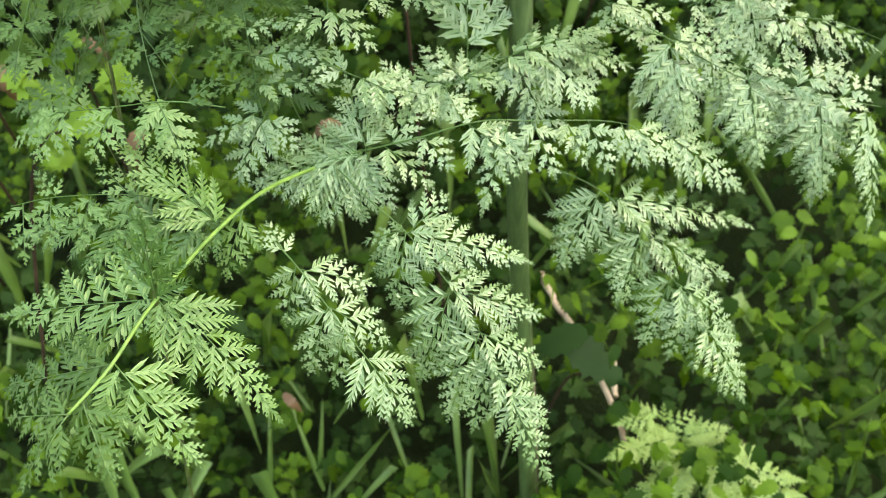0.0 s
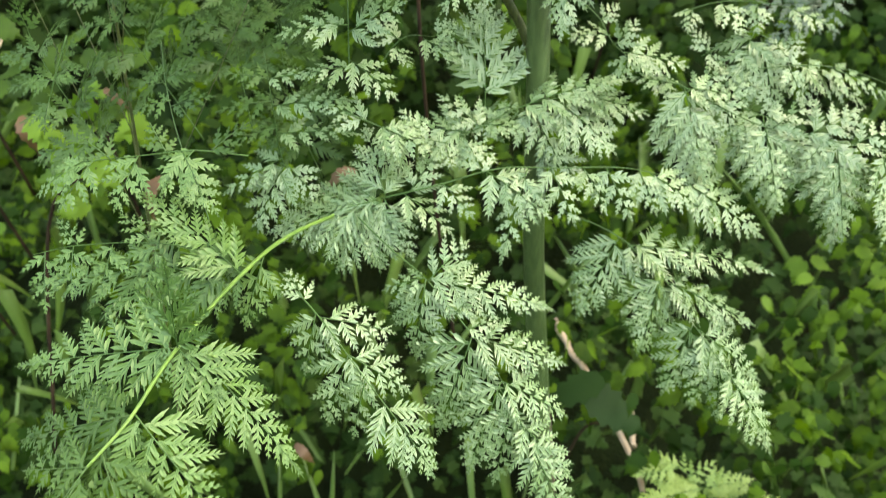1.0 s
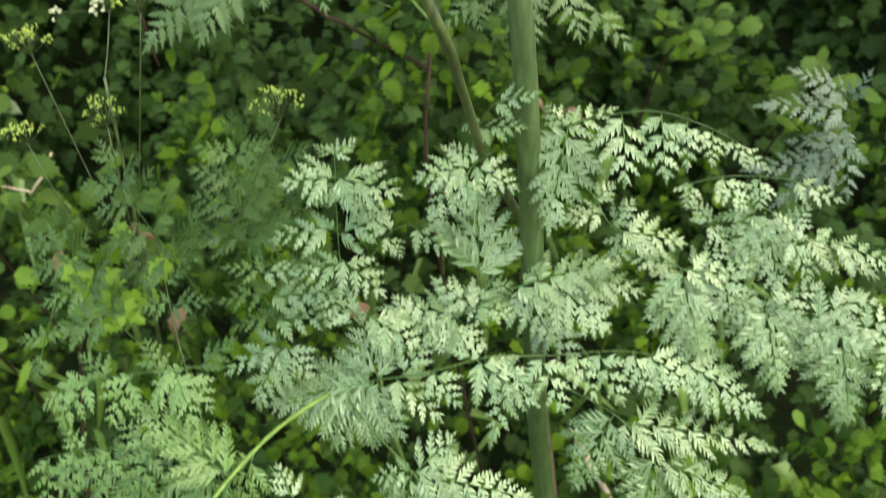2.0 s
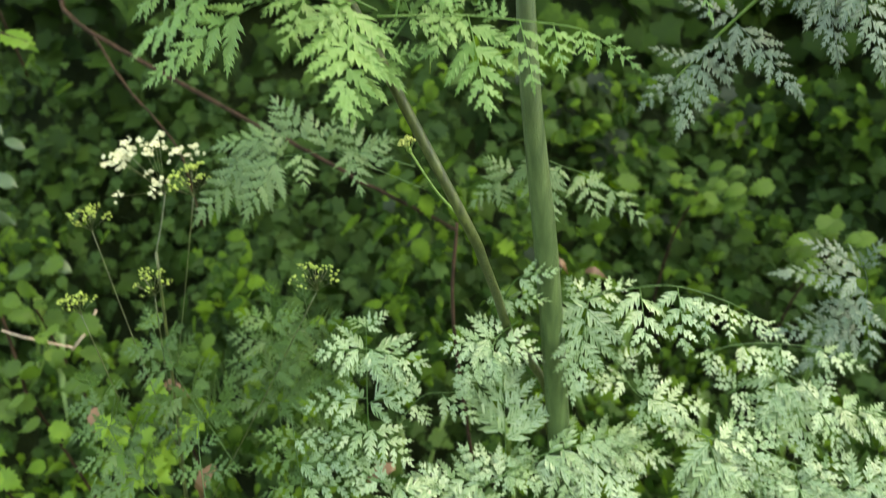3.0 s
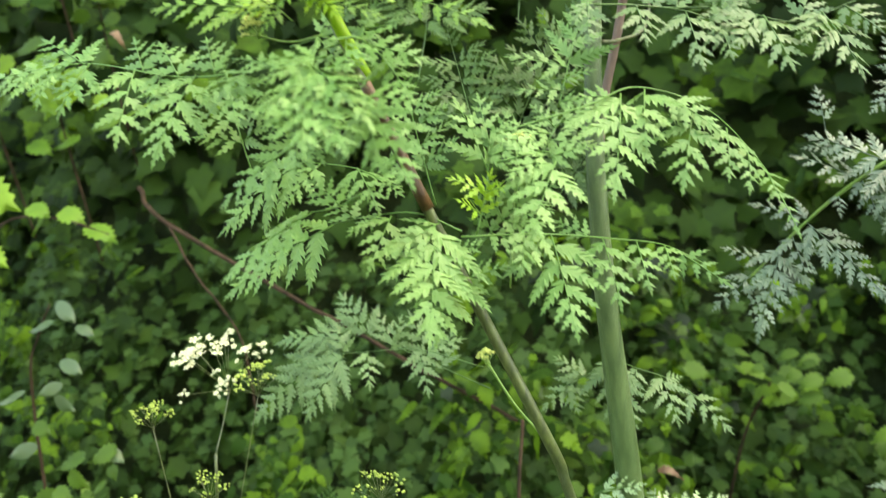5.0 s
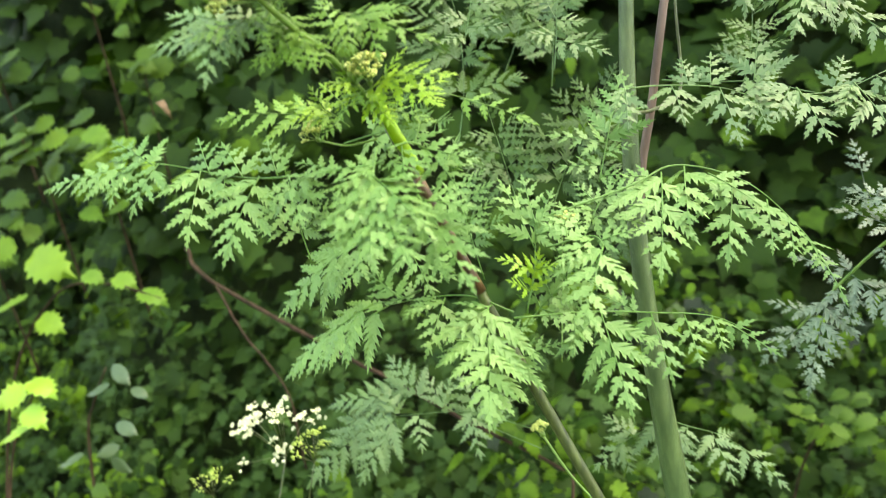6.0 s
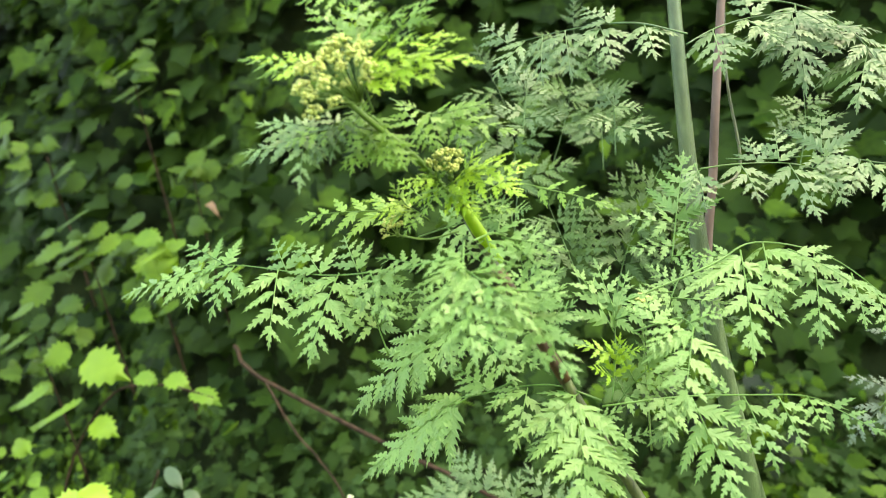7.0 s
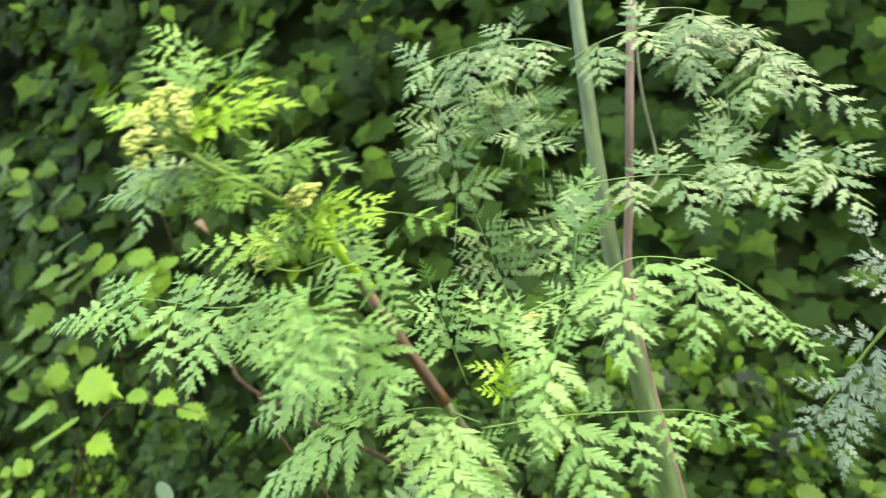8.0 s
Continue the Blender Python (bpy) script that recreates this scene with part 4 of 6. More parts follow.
leaf(tall, [(0.046, 0.800, 1.406), (0.076, 0.820, 1.393), (0.113, 0.850, 1.379), (0.151, 0.870, 1.353)],
     [(0.047, 0.801, 1.405, 0.070, 0.781, 1.330, 0.3795),
      (0.076, 0.820, 1.393, 0.069, 0.810, 1.364, 0.414),
      (0.101, 0.840, 1.384, 0.118, 0.820, 1.334, 0.391),
      (0.132, 0.860, 1.366, 0.175, 0.850, 1.324, 0.322),
      (0.106, 0.845, 1.382, 0.126, 0.855, 1.382, 0.414)], 0.0013, UPPER)
leaf(tall, [(0.040, 0.810, 1.393), (0.015, 0.820, 1.380), (-0.017, 0.840, 1.359)],
     [(0.015, 0.820, 1.380, -0.024, 0.810, 1.347, 0.345),
      (0.008, 0.825, 1.375, 0.016, 0.815, 1.344, 0.414),
      (0.022, 0.817, 1.383, -0.010, 0.827, 1.404, 0.414)], 0.0012, UPPER)
leaf(tall, [(0.040, 0.550, 1.783), (0.002, 0.570, 1.814), (-0.046, 0.600, 1.838), (-0.114, 0.630, 1.854)],
     [(-0.026, 0.588, 1.829, -0.018, 0.568, 1.777, 0.414),
      (0.010, 0.566, 1.808, 0.014, 0.546, 1.764, 0.414),
      (-0.057, 0.605, 1.841, -0.055, 0.585, 1.782, 0.3795),
      (-0.079, 0.615, 1.846, -0.082, 0.595, 1.787, 0.391),
      (-0.097, 0.623, 1.850, -0.130, 0.613, 1.812, 0.391),
      (-0.114, 0.630, 1.854, -0.142, 0.640, 1.891, 0.391),
      (-0.017, 0.582, 1.824, -0.039, 0.592, 1.854, 0.414)], 0.0016, UPPER)
leaf(tall, [(0.038, 0.550, 1.774), (0.062, 0.560, 1.788), (0.094, 0.580, 1.802), (0.138, 0.610, 1.814)],
     [(0.060, 0.559, 1.787, 0.060, 0.539, 1.738, 0.414),
      (0.088, 0.577, 1.800, 0.108, 0.557, 1.761, 0.414),
      (0.094, 0.580, 1.802, 0.087, 0.590, 1.837, 0.414),
      (0.128, 0.603, 1.812, 0.124, 0.583, 1.756, 0.414),
      (0.138, 0.610, 1.814, 0.160, 0.600, 1.782, 0.391)], 0.0015, UPPER)
leaf(tall, [(-0.112, 0.650, 1.769), (-0.106, 0.650, 1.801), (-0.100, 0.650, 1.836)],
     [(-0.108, 0.650, 1.789, -0.138, 0.640, 1.797, 0.414),
      (-0.109, 0.650, 1.783, -0.069, 0.640, 1.774, 0.414),
      (-0.105, 0.650, 1.807, -0.073, 0.650, 1.800, 0.414),
      (-0.104, 0.650, 1.812, -0.121, 0.660, 1.852, 0.414),
      (-0.111, 0.650, 1.775, -0.133, 0.630, 1.762, 0.345)], 0.0015, UPPER)
leaf(tall, [(-0.028, 0.630, 1.723), (-0.025, 0.630, 1.752), (-0.023, 0.630, 1.780)],
     [(-0.025, 0.630, 1.750, 0.022, 0.620, 1.728, 0.345),
      (-0.025, 0.630, 1.755, -0.053, 0.620, 1.754, 0.414),
      (-0.024, 0.630, 1.769, -0.035, 0.640, 1.799, 0.414),
      (-0.024, 0.630, 1.769, 0.002, 0.630, 1.763, 0.414)], 0.0015, UPPER)
leaf(tall, [(0.033, 0.550, 1.671), (0.060, 0.570, 1.677), (0.103, 0.590, 1.677), (0.137, 0.610, 1.668)],
     [(0.064, 0.572, 1.677, 0.070, 0.552, 1.639, 0.414),
      (0.101, 0.589, 1.677, 0.110, 0.569, 1.624, 0.368),
      (0.094, 0.586, 1.677, 0.099, 0.606, 1.713, 0.414),
      (0.120, 0.600, 1.673, 0.150, 0.610, 1.695, 0.391),
      (0.128, 0.605, 1.671, 0.133, 0.585, 1.636, 0.414),
      (0.077, 0.578, 1.677, 0.074, 0.588, 1.705, 0.414)], 0.0014, UPPER)
leaf(tall, [(0.028, 0.530, 1.669), (0.029, 0.520, 1.657)],
     [(0.029, 0.522, 1.659, 0.029, 0.512, 1.627, 0.391),
      (0.029, 0.525, 1.662, 0.020, 0.515, 1.644, 0.414)], 0.0014, UPPER)
leaf(tall, [(0.086, 0.610, 1.837), (0.136, 0.630, 1.835), (0.179, 0.630, 1.798), (0.208, 0.630, 1.748), (0.235, 0.630, 1.721)],
     [(0.139, 0.630, 1.834, 0.126, 0.600, 1.737, 0.3795),
      (0.165, 0.630, 1.810, 0.154, 0.610, 1.769, 0.414),
      (0.176, 0.630, 1.800, 0.192, 0.610, 1.719, 0.368),
      (0.195, 0.630, 1.771, 0.212, 0.620, 1.715, 0.345),
      (0.212, 0.630, 1.744, 0.252, 0.630, 1.693, 0.322),
      (0.168, 0.630, 1.807, 0.202, 0.640, 1.796, 0.345),
      (0.188, 0.630, 1.783, 0.158, 0.600, 1.714, 0.414)], 0.0016, UPPER)
leaf(tall, [(0.062, 0.630, 1.703), (0.089, 0.620, 1.694), (0.136, 0.610, 1.685), (0.180, 0.600, 1.667), (0.221, 0.600, 1.680)],
     [(0.132, 0.611, 1.686, 0.123, 0.591, 1.650, 0.414),
      (0.130, 0.611, 1.686, 0.141, 0.631, 1.736, 0.414),
      (0.159, 0.605, 1.676, 0.174, 0.585, 1.625, 0.414),
      (0.182, 0.600, 1.667, 0.196, 0.610, 1.699, 0.46),
      (0.198, 0.600, 1.673, 0.218, 0.580, 1.615, 0.414),
      (0.213, 0.600, 1.677, 0.235, 0.590, 1.651, 0.414),
      (0.155, 0.606, 1.677, 0.136, 0.586, 1.645, 0.414),
      (0.197, 0.600, 1.672, 0.181, 0.580, 1.643, 0.414)], 0.0015, UPPER)

# flowering plant
leaf(flowering, [(-0.033, 0.520, 1.573), (0.028, 0.540, 1.595), (0.063, 0.560, 1.612), (0.113, 0.580, 1.599), (0.152, 0.600, 1.563), (0.170, 0.610, 1.535)],
     [(0.051, 0.553, 1.606, 0.044, 0.523, 1.525, 0.36),
      (0.103, 0.576, 1.602, 0.090, 0.546, 1.533, 0.36),
      (0.127, 0.587, 1.586, 0.124, 0.567, 1.543, 0.36),
      (0.142, 0.595, 1.572, 0.139, 0.575, 1.535, 0.34),
      (0.155, 0.602, 1.558, 0.160, 0.582, 1.531, 0.34),
      (0.164, 0.607, 1.544, 0.177, 0.597, 1.505, 0.2),
      (0.043, 0.549, 1.603, 0.015, 0.549, 1.602, 0.36),
      (0.068, 0.562, 1.611, 0.066, 0.532, 1.560, 0.4),
      (0.085, 0.569, 1.606, 0.118, 0.559, 1.576, 0.36)], 0.0015, FRESH)
leaf(flowering, [(-0.030, 0.500, 1.549), (0.000, 0.500, 1.555), (0.009, 0.490, 1.546)],
     [(0.008, 0.491, 1.547, -0.006, 0.461, 1.494, 0.42),
      (0.004, 0.495, 1.550, 0.030, 0.495, 1.557, 0.4),
      (0.002, 0.498, 1.553, -0.022, 0.478, 1.533, 0.4),
      (-0.015, 0.500, 1.552, -0.021, 0.520, 1.584, 0.4)], 0.0014, FRESH)
leaf(flowering, [(-0.057, 0.520, 1.503), (-0.004, 0.540, 1.506), (0.043, 0.560, 1.504), (0.080, 0.580, 1.501), (0.110, 0.600, 1.489)],
     [(0.002, 0.543, 1.506, 0.020, 0.513, 1.435, 0.36),
      (-0.001, 0.541, 1.506, -0.021, 0.521, 1.474, 0.36),
      (0.037, 0.558, 1.504, 0.049, 0.538, 1.453, 0.34),
      (0.061, 0.570, 1.502, 0.069, 0.550, 1.465, 0.32),
      (0.081, 0.581, 1.501, 0.086, 0.561, 1.475, 0.34),
      (0.092, 0.588, 1.496, 0.126, 0.578, 1.470, 0.26),
      (0.027, 0.553, 1.505, 0.002, 0.563, 1.519, 0.36),
      (-0.016, 0.536, 1.506, -0.017, 0.516, 1.475, 0.36)], 0.0014, FRESH)
leaf(flowering, [(-0.057, 0.520, 1.507), (-0.089, 0.520, 1.520), (-0.130, 0.540, 1.521), (-0.165, 0.560, 1.518)],
     [(-0.162, 0.558, 1.518, -0.258, 0.568, 1.462, 0.32),
      (-0.109, 0.530, 1.520, -0.117, 0.500, 1.477, 0.36),
      (-0.075, 0.520, 1.514, -0.070, 0.480, 1.431, 0.36),
      (-0.072, 0.520, 1.513, -0.100, 0.490, 1.486, 0.34),
      (-0.119, 0.535, 1.521, -0.141, 0.525, 1.505, 0.4),
      (-0.141, 0.547, 1.520, -0.173, 0.557, 1.535, 0.36)], 0.0014, FRESH)
leaf(flowering, [(-0.101, 0.530, 1.538), (-0.143, 0.550, 1.559), (-0.193, 0.570, 1.570)],
     [(-0.193, 0.570, 1.570, -0.269, 0.580, 1.514, 0.36),
      (-0.141, 0.549, 1.559, -0.114, 0.519, 1.520, 0.38),
      (-0.176, 0.563, 1.566, -0.194, 0.543, 1.530, 0.4),
      (-0.125, 0.542, 1.550, -0.098, 0.522, 1.532, 0.36)], 0.0013, FRESH)
leaf(flowering, [(-0.117, 0.420, 1.597), (-0.174, 0.440, 1.599), (-0.240, 0.470, 1.609), (-0.333, 0.500, 1.635), (-0.384, 0.510, 1.637)],
     [(-0.285, 0.485, 1.622, -0.276, 0.455, 1.559, 0.38),
      (-0.333, 0.500, 1.635, -0.343, 0.480, 1.588, 0.36),
      (-0.371, 0.508, 1.637, -0.367, 0.488, 1.598, 0.34),
      (-0.345, 0.502, 1.636, -0.453, 0.512, 1.625, 0.27),
      (-0.339, 0.501, 1.635, -0.394, 0.521, 1.666, 0.36),
      (-0.224, 0.463, 1.607, -0.234, 0.433, 1.541, 0.4),
      (-0.276, 0.482, 1.619, -0.299, 0.502, 1.653, 0.36),
      (-0.195, 0.450, 1.602, -0.170, 0.420, 1.559, 0.38),
      (-0.258, 0.476, 1.614, -0.250, 0.456, 1.583, 0.34),
      (-0.206, 0.455, 1.604, -0.225, 0.475, 1.638, 0.36),
      (-0.241, 0.470, 1.609, -0.271, 0.490, 1.644, 0.34),
      (-0.174, 0.440, 1.599, -0.196, 0.420, 1.572, 0.36),
      (-0.155, 0.434, 1.598, -0.188, 0.444, 1.609, 0.36)], 0.0015, FRESH)
leaf(flowering, [(-0.115, 0.400, 1.600), (-0.115, 0.390, 1.574), (-0.115, 0.390, 1.558)],
     [(-0.115, 0.390, 1.574, -0.101, 0.350, 1.525, 0.42),
      (-0.115, 0.393, 1.582, -0.126, 0.363, 1.546, 0.4),
      (-0.115, 0.393, 1.582, -0.082, 0.363, 1.551, 0.4),
      (-0.115, 0.390, 1.571, -0.080, 0.350, 1.524, 0.36),
      (-0.115, 0.396, 1.589, -0.133, 0.376, 1.567, 0.4),
      (-0.115, 0.396, 1.589, -0.151, 0.396, 1.587, 0.36),
      (-0.115, 0.393, 1.582, -0.071, 0.363, 1.541, 0.3)], 0.0015, FRESH)
leaf(flowering, [(-0.112, 0.410, 1.602), (-0.101, 0.430, 1.610), (-0.089, 0.450, 1.602), (-0.077, 0.460, 1.597)],
     [(-0.101, 0.431, 1.609, -0.098, 0.451, 1.641, 0.4),
      (-0.099, 0.434, 1.608, -0.059, 0.434, 1.594, 0.34),
      (-0.106, 0.421, 1.606, -0.095, 0.391, 1.575, 0.46),
      (-0.091, 0.447, 1.603, -0.068, 0.427, 1.570, 0.36),
      (-0.086, 0.452, 1.601, -0.079, 0.462, 1.623, 0.36)], 0.0014, FRESH)
leaf(flowering, [(-0.094, 0.410, 1.573), (-0.079, 0.410, 1.548), (-0.068, 0.410, 1.525)],
     [(-0.092, 0.410, 1.569, -0.057, 0.400, 1.560, 0.36),
      (-0.085, 0.410, 1.558, -0.056, 0.380, 1.513, 0.34),
      (-0.090, 0.410, 1.566, -0.071, 0.380, 1.520, 0.36)], 0.0014, FRESH)
leaf(flowering, [(-0.099, 0.430, 1.519), (-0.120, 0.450, 1.515), (-0.140, 0.460, 1.514)],
     [(-0.140, 0.460, 1.514, -0.201, 0.460, 1.471, 0.36),
      (-0.118, 0.448, 1.516, -0.144, 0.458, 1.535, 0.36)], 0.0013, FRESH)
leaf(flowering, [(-0.130, 0.420, 1.555), (-0.152, 0.440, 1.547)],
     [(-0.152, 0.440, 1.547, -0.192, 0.440, 1.515, 0.38),
      (-0.135, 0.425, 1.553, -0.129, 0.405, 1.523, 0.36)], 0.0013, FRESH)
leaf(flowering, [(-0.053, 0.560, 1.507), (-0.046, 0.560, 1.540), (-0.043, 0.560, 1.574)],
     [(-0.046, 0.560, 1.540, -0.074, 0.550, 1.550, 0.36, 1),
      (-0.046, 0.560, 1.540, -0.025, 0.550, 1.542, 0.36, 1),
      (-0.045, 0.560, 1.557, -0.070, 0.560, 1.613, 0.36),
      (-0.044, 0.560, 1.566, -0.005, 0.550, 1.573, 0.36),
      (-0.050, 0.560, 1.524, -0.065, 0.540, 1.532, 0.36, 1),
      (-0.050, 0.560, 1.524, -0.040, 0.550, 1.555, 0.36, 1),
      (-0.043, 0.560, 1.574, -0.054, 0.570, 1.618, 0.34),
      (-0.044, 0.560, 1.566, -0.029, 0.570, 1.605, 0.36)], 0.0014, FRESH)
leaf(flowering, [(-0.012, 0.570, 1.555), (0.004, 0.580, 1.590), (0.018, 0.590, 1.609)],
     [(-0.001, 0.577, 1.581, 0.038, 0.567, 1.571, 0.36),
      (0.001, 0.579, 1.586, -0.030, 0.559, 1.577, 0.36),
      (0.008, 0.583, 1.595, 0.039, 0.593, 1.609, 0.36),
      (0.004, 0.581, 1.591, -0.016, 0.591, 1.613, 0.34)], 0.0014, FRESH)
leaf(flowering, [(0.005, 0.620, 1.617), (0.013, 0.620, 1.650), (0.018, 0.620, 1.674)],
     [(0.013, 0.620, 1.650, -0.037, 0.610, 1.659, 0.3),
      (0.013, 0.620, 1.650, 0.030, 0.640, 1.720, 0.36),
      (0.011, 0.620, 1.641, 0.036, 0.620, 1.647, 0.36),
      (0.009, 0.620, 1.631, -0.030, 0.610, 1.629, 0.34),
      (0.006, 0.620, 1.622, 0.030, 0.610, 1.619, 0.36)], 0.0014, FRESH)
leaf(flowering, [(-0.052, 0.550, 1.467), (-0.071, 0.530, 1.492), (-0.084, 0.520, 1.504)],
     [(-0.075, 0.527, 1.495, -0.098, 0.527, 1.509, 0.36),
      (-0.078, 0.525, 1.498, -0.111, 0.505, 1.471, 0.34),
      (-0.065, 0.536, 1.485, -0.070, 0.496, 1.430, 0.4),
      (-0.068, 0.533, 1.488, -0.043, 0.533, 1.502, 0.4),
      (-0.058, 0.543, 1.475, -0.026, 0.543, 1.485, 0.36)], 0.0013, FRESH)
leaf(flowering, [(-0.122, 0.430, 1.631), (-0.097, 0.450, 1.649), (-0.073, 0.480, 1.651)],
     [(-0.103, 0.445, 1.645, -0.079, 0.455, 1.662, 0.3, 1),
      (-0.080, 0.472, 1.650, -0.028, 0.462, 1.624, 0.22),
      (-0.098, 0.450, 1.649, -0.084, 0.440, 1.634, 0.36, 1),
      (-0.118, 0.434, 1.634, -0.087, 0.434, 1.623, 0.3)], 0.0012, SPRING)
leaf(flowering, [(-0.133, 0.430, 1.640), (-0.165, 0.440, 1.640), (-0.208, 0.460, 1.640)],
     [(-0.156, 0.437, 1.640, -0.188, 0.437, 1.635, 0.3, 1),
      (-0.175, 0.445, 1.640, -0.248, 0.445, 1.646, 0.3),
      (-0.147, 0.434, 1.640, -0.170, 0.444, 1.662, 0.3, 1)], 0.0012, SPRING)
leaf(flowering, [(-0.129, 0.420, 1.644), (-0.141, 0.420, 1.649)],
     [(-0.133, 0.420, 1.645, -0.156, 0.420, 1.652, 0.36, 1),
      (-0.133, 0.420, 1.645, -0.149, 0.420, 1.632, 0.36, 1)], 0.001, SPRING)
leaf(flowering, [(-0.146, 0.345, 1.664), (-0.148, 0.335, 1.680), (-0.149, 0.330, 1.697)],
     [(-0.148, 0.337, 1.677, -0.088, 0.337, 1.682, 0.25, 1),
      (-0.148, 0.333, 1.688, -0.094, 0.333, 1.694, 0.28, 1),
      (-0.148, 0.335, 1.679, -0.107, 0.335, 1.671, 0.3, 1),
      (-0.149, 0.330, 1.697, -0.110, 0.330, 1.715, 0.32),
      (-0.149, 0.330, 1.697, -0.178, 0.330, 1.729, 0.34),
      (-0.149, 0.330, 1.697, -0.148, 0.340, 1.739, 0.36),
      (-0.148, 0.333, 1.688, -0.106, 0.333, 1.682, 0.3, 1)], 0.001, SPRING)
leaf(flowering, [(-0.153, 0.360, 1.661), (-0.171, 0.355, 1.666), (-0.200, 0.355, 1.667)],
     [(-0.185, 0.355, 1.666, -0.234, 0.355, 1.653, 0.3),
      (-0.185, 0.355, 1.666, -0.218, 0.355, 1.677, 0.34),
      (-0.171, 0.355, 1.666, -0.181, 0.345, 1.640, 0.34),
      (-0.193, 0.355, 1.666, -0.192, 0.345, 1.626, 0.3),
      (-0.171, 0.355, 1.666, -0.192, 0.355, 1.681, 0.3)], 0.001, GREENER)
leaf(flowering, [(-0.163, 0.330, 1.677), (-0.179, 0.330, 1.694)],
     [(-0.173, 0.330, 1.688, -0.214, 0.330, 1.705, 0.28, 1),
      (-0.176, 0.330, 1.691, -0.193, 0.330, 1.704, 0.34, 1)], 0.0009, GREENER)
leaf(flowering, [(-0.143, 0.390, 1.664), (-0.128, 0.390, 1.678), (-0.116, 0.400, 1.685)],
     [(-0.134, 0.390, 1.672, -0.123, 0.380, 1.649, 0.36),
      (-0.128, 0.390, 1.678, -0.091, 0.390, 1.676, 0.3),
      (-0.126, 0.391, 1.679, -0.073, 0.391, 1.655, 0.28),
      (-0.135, 0.390, 1.671, -0.152, 0.400, 1.697, 0.36)], 0.001, SPRING)
leaf(flowering, [(-0.129, 0.420, 1.642), (-0.113, 0.420, 1.651)],
     [(-0.116, 0.420, 1.650, -0.070, 0.420, 1.647, 0.26, 1),
      (-0.120, 0.420, 1.647, -0.078, 0.410, 1.624, 0.26, 1),
      (-0.117, 0.420, 1.649, -0.101, 0.420, 1.668, 0.3, 1)], 0.001, SPRING)
leaf(flowering, [(-0.150, 0.370, 1.658), (-0.164, 0.370, 1.660), (-0.175, 0.370, 1.659)],
     [(-0.157, 0.370, 1.659, -0.174, 0.360, 1.641, 0.36),
      (-0.157, 0.370, 1.659, -0.144, 0.360, 1.636, 0.36),
      (-0.164, 0.370, 1.660, -0.160, 0.370, 1.685, 0.4),
      (-0.150, 0.370, 1.658, -0.134, 0.360, 1.634, 0.36),
      (-0.161, 0.370, 1.660, -0.168, 0.360, 1.636, 0.36)], 0.001, SPRING)

# lowleft plant
# the darker upper-leaf green stands in for less light on these leaves
leaf(lowleft, [(-0.081, 0.800, 1.392), (-0.156, 0.820, 1.409), (-0.233, 0.850, 1.403), (-0.333, 0.880, 1.393)],
     [(-0.155, 0.820, 1.409, -0.141, 0.800, 1.359, 0.36),
      (-0.225, 0.847, 1.404, -0.215, 0.827, 1.362, 0.36),
      (-0.257, 0.858, 1.401, -0.299, 0.838, 1.322, 0.36),
      (-0.290, 0.867, 1.397, -0.379, 0.867, 1.312, 0.34),
      (-0.194, 0.835, 1.406, -0.183, 0.845, 1.447, 0.36),
      (-0.149, 0.818, 1.407, -0.105, 0.828, 1.422, 0.36),
      (-0.257, 0.858, 1.401, -0.276, 0.868, 1.440, 0.36),
      (-0.307, 0.873, 1.396, -0.332, 0.863, 1.363, 0.36)], 0.0012, UPPER)
leaf(lowleft, [(-0.080, 0.840, 1.366), (-0.167, 0.860, 1.398), (-0.245, 0.880, 1.426), (-0.328, 0.900, 1.422)],
     [(-0.168, 0.860, 1.399, -0.152, 0.840, 1.379, 0.36),
      (-0.230, 0.876, 1.420, -0.276, 0.886, 1.475, 0.36),
      (-0.277, 0.888, 1.424, -0.316, 0.868, 1.340, 0.36),
      (-0.198, 0.868, 1.409, -0.229, 0.878, 1.454, 0.36),
      (-0.139, 0.854, 1.388, -0.126, 0.864, 1.432, 0.36),
      (-0.243, 0.880, 1.425, -0.357, 0.880, 1.411, 0.34),
      (-0.153, 0.857, 1.393, -0.182, 0.867, 1.453, 0.36),
      (-0.311, 0.896, 1.423, -0.274, 0.876, 1.333, 0.3)], 0.0012, UPPER)

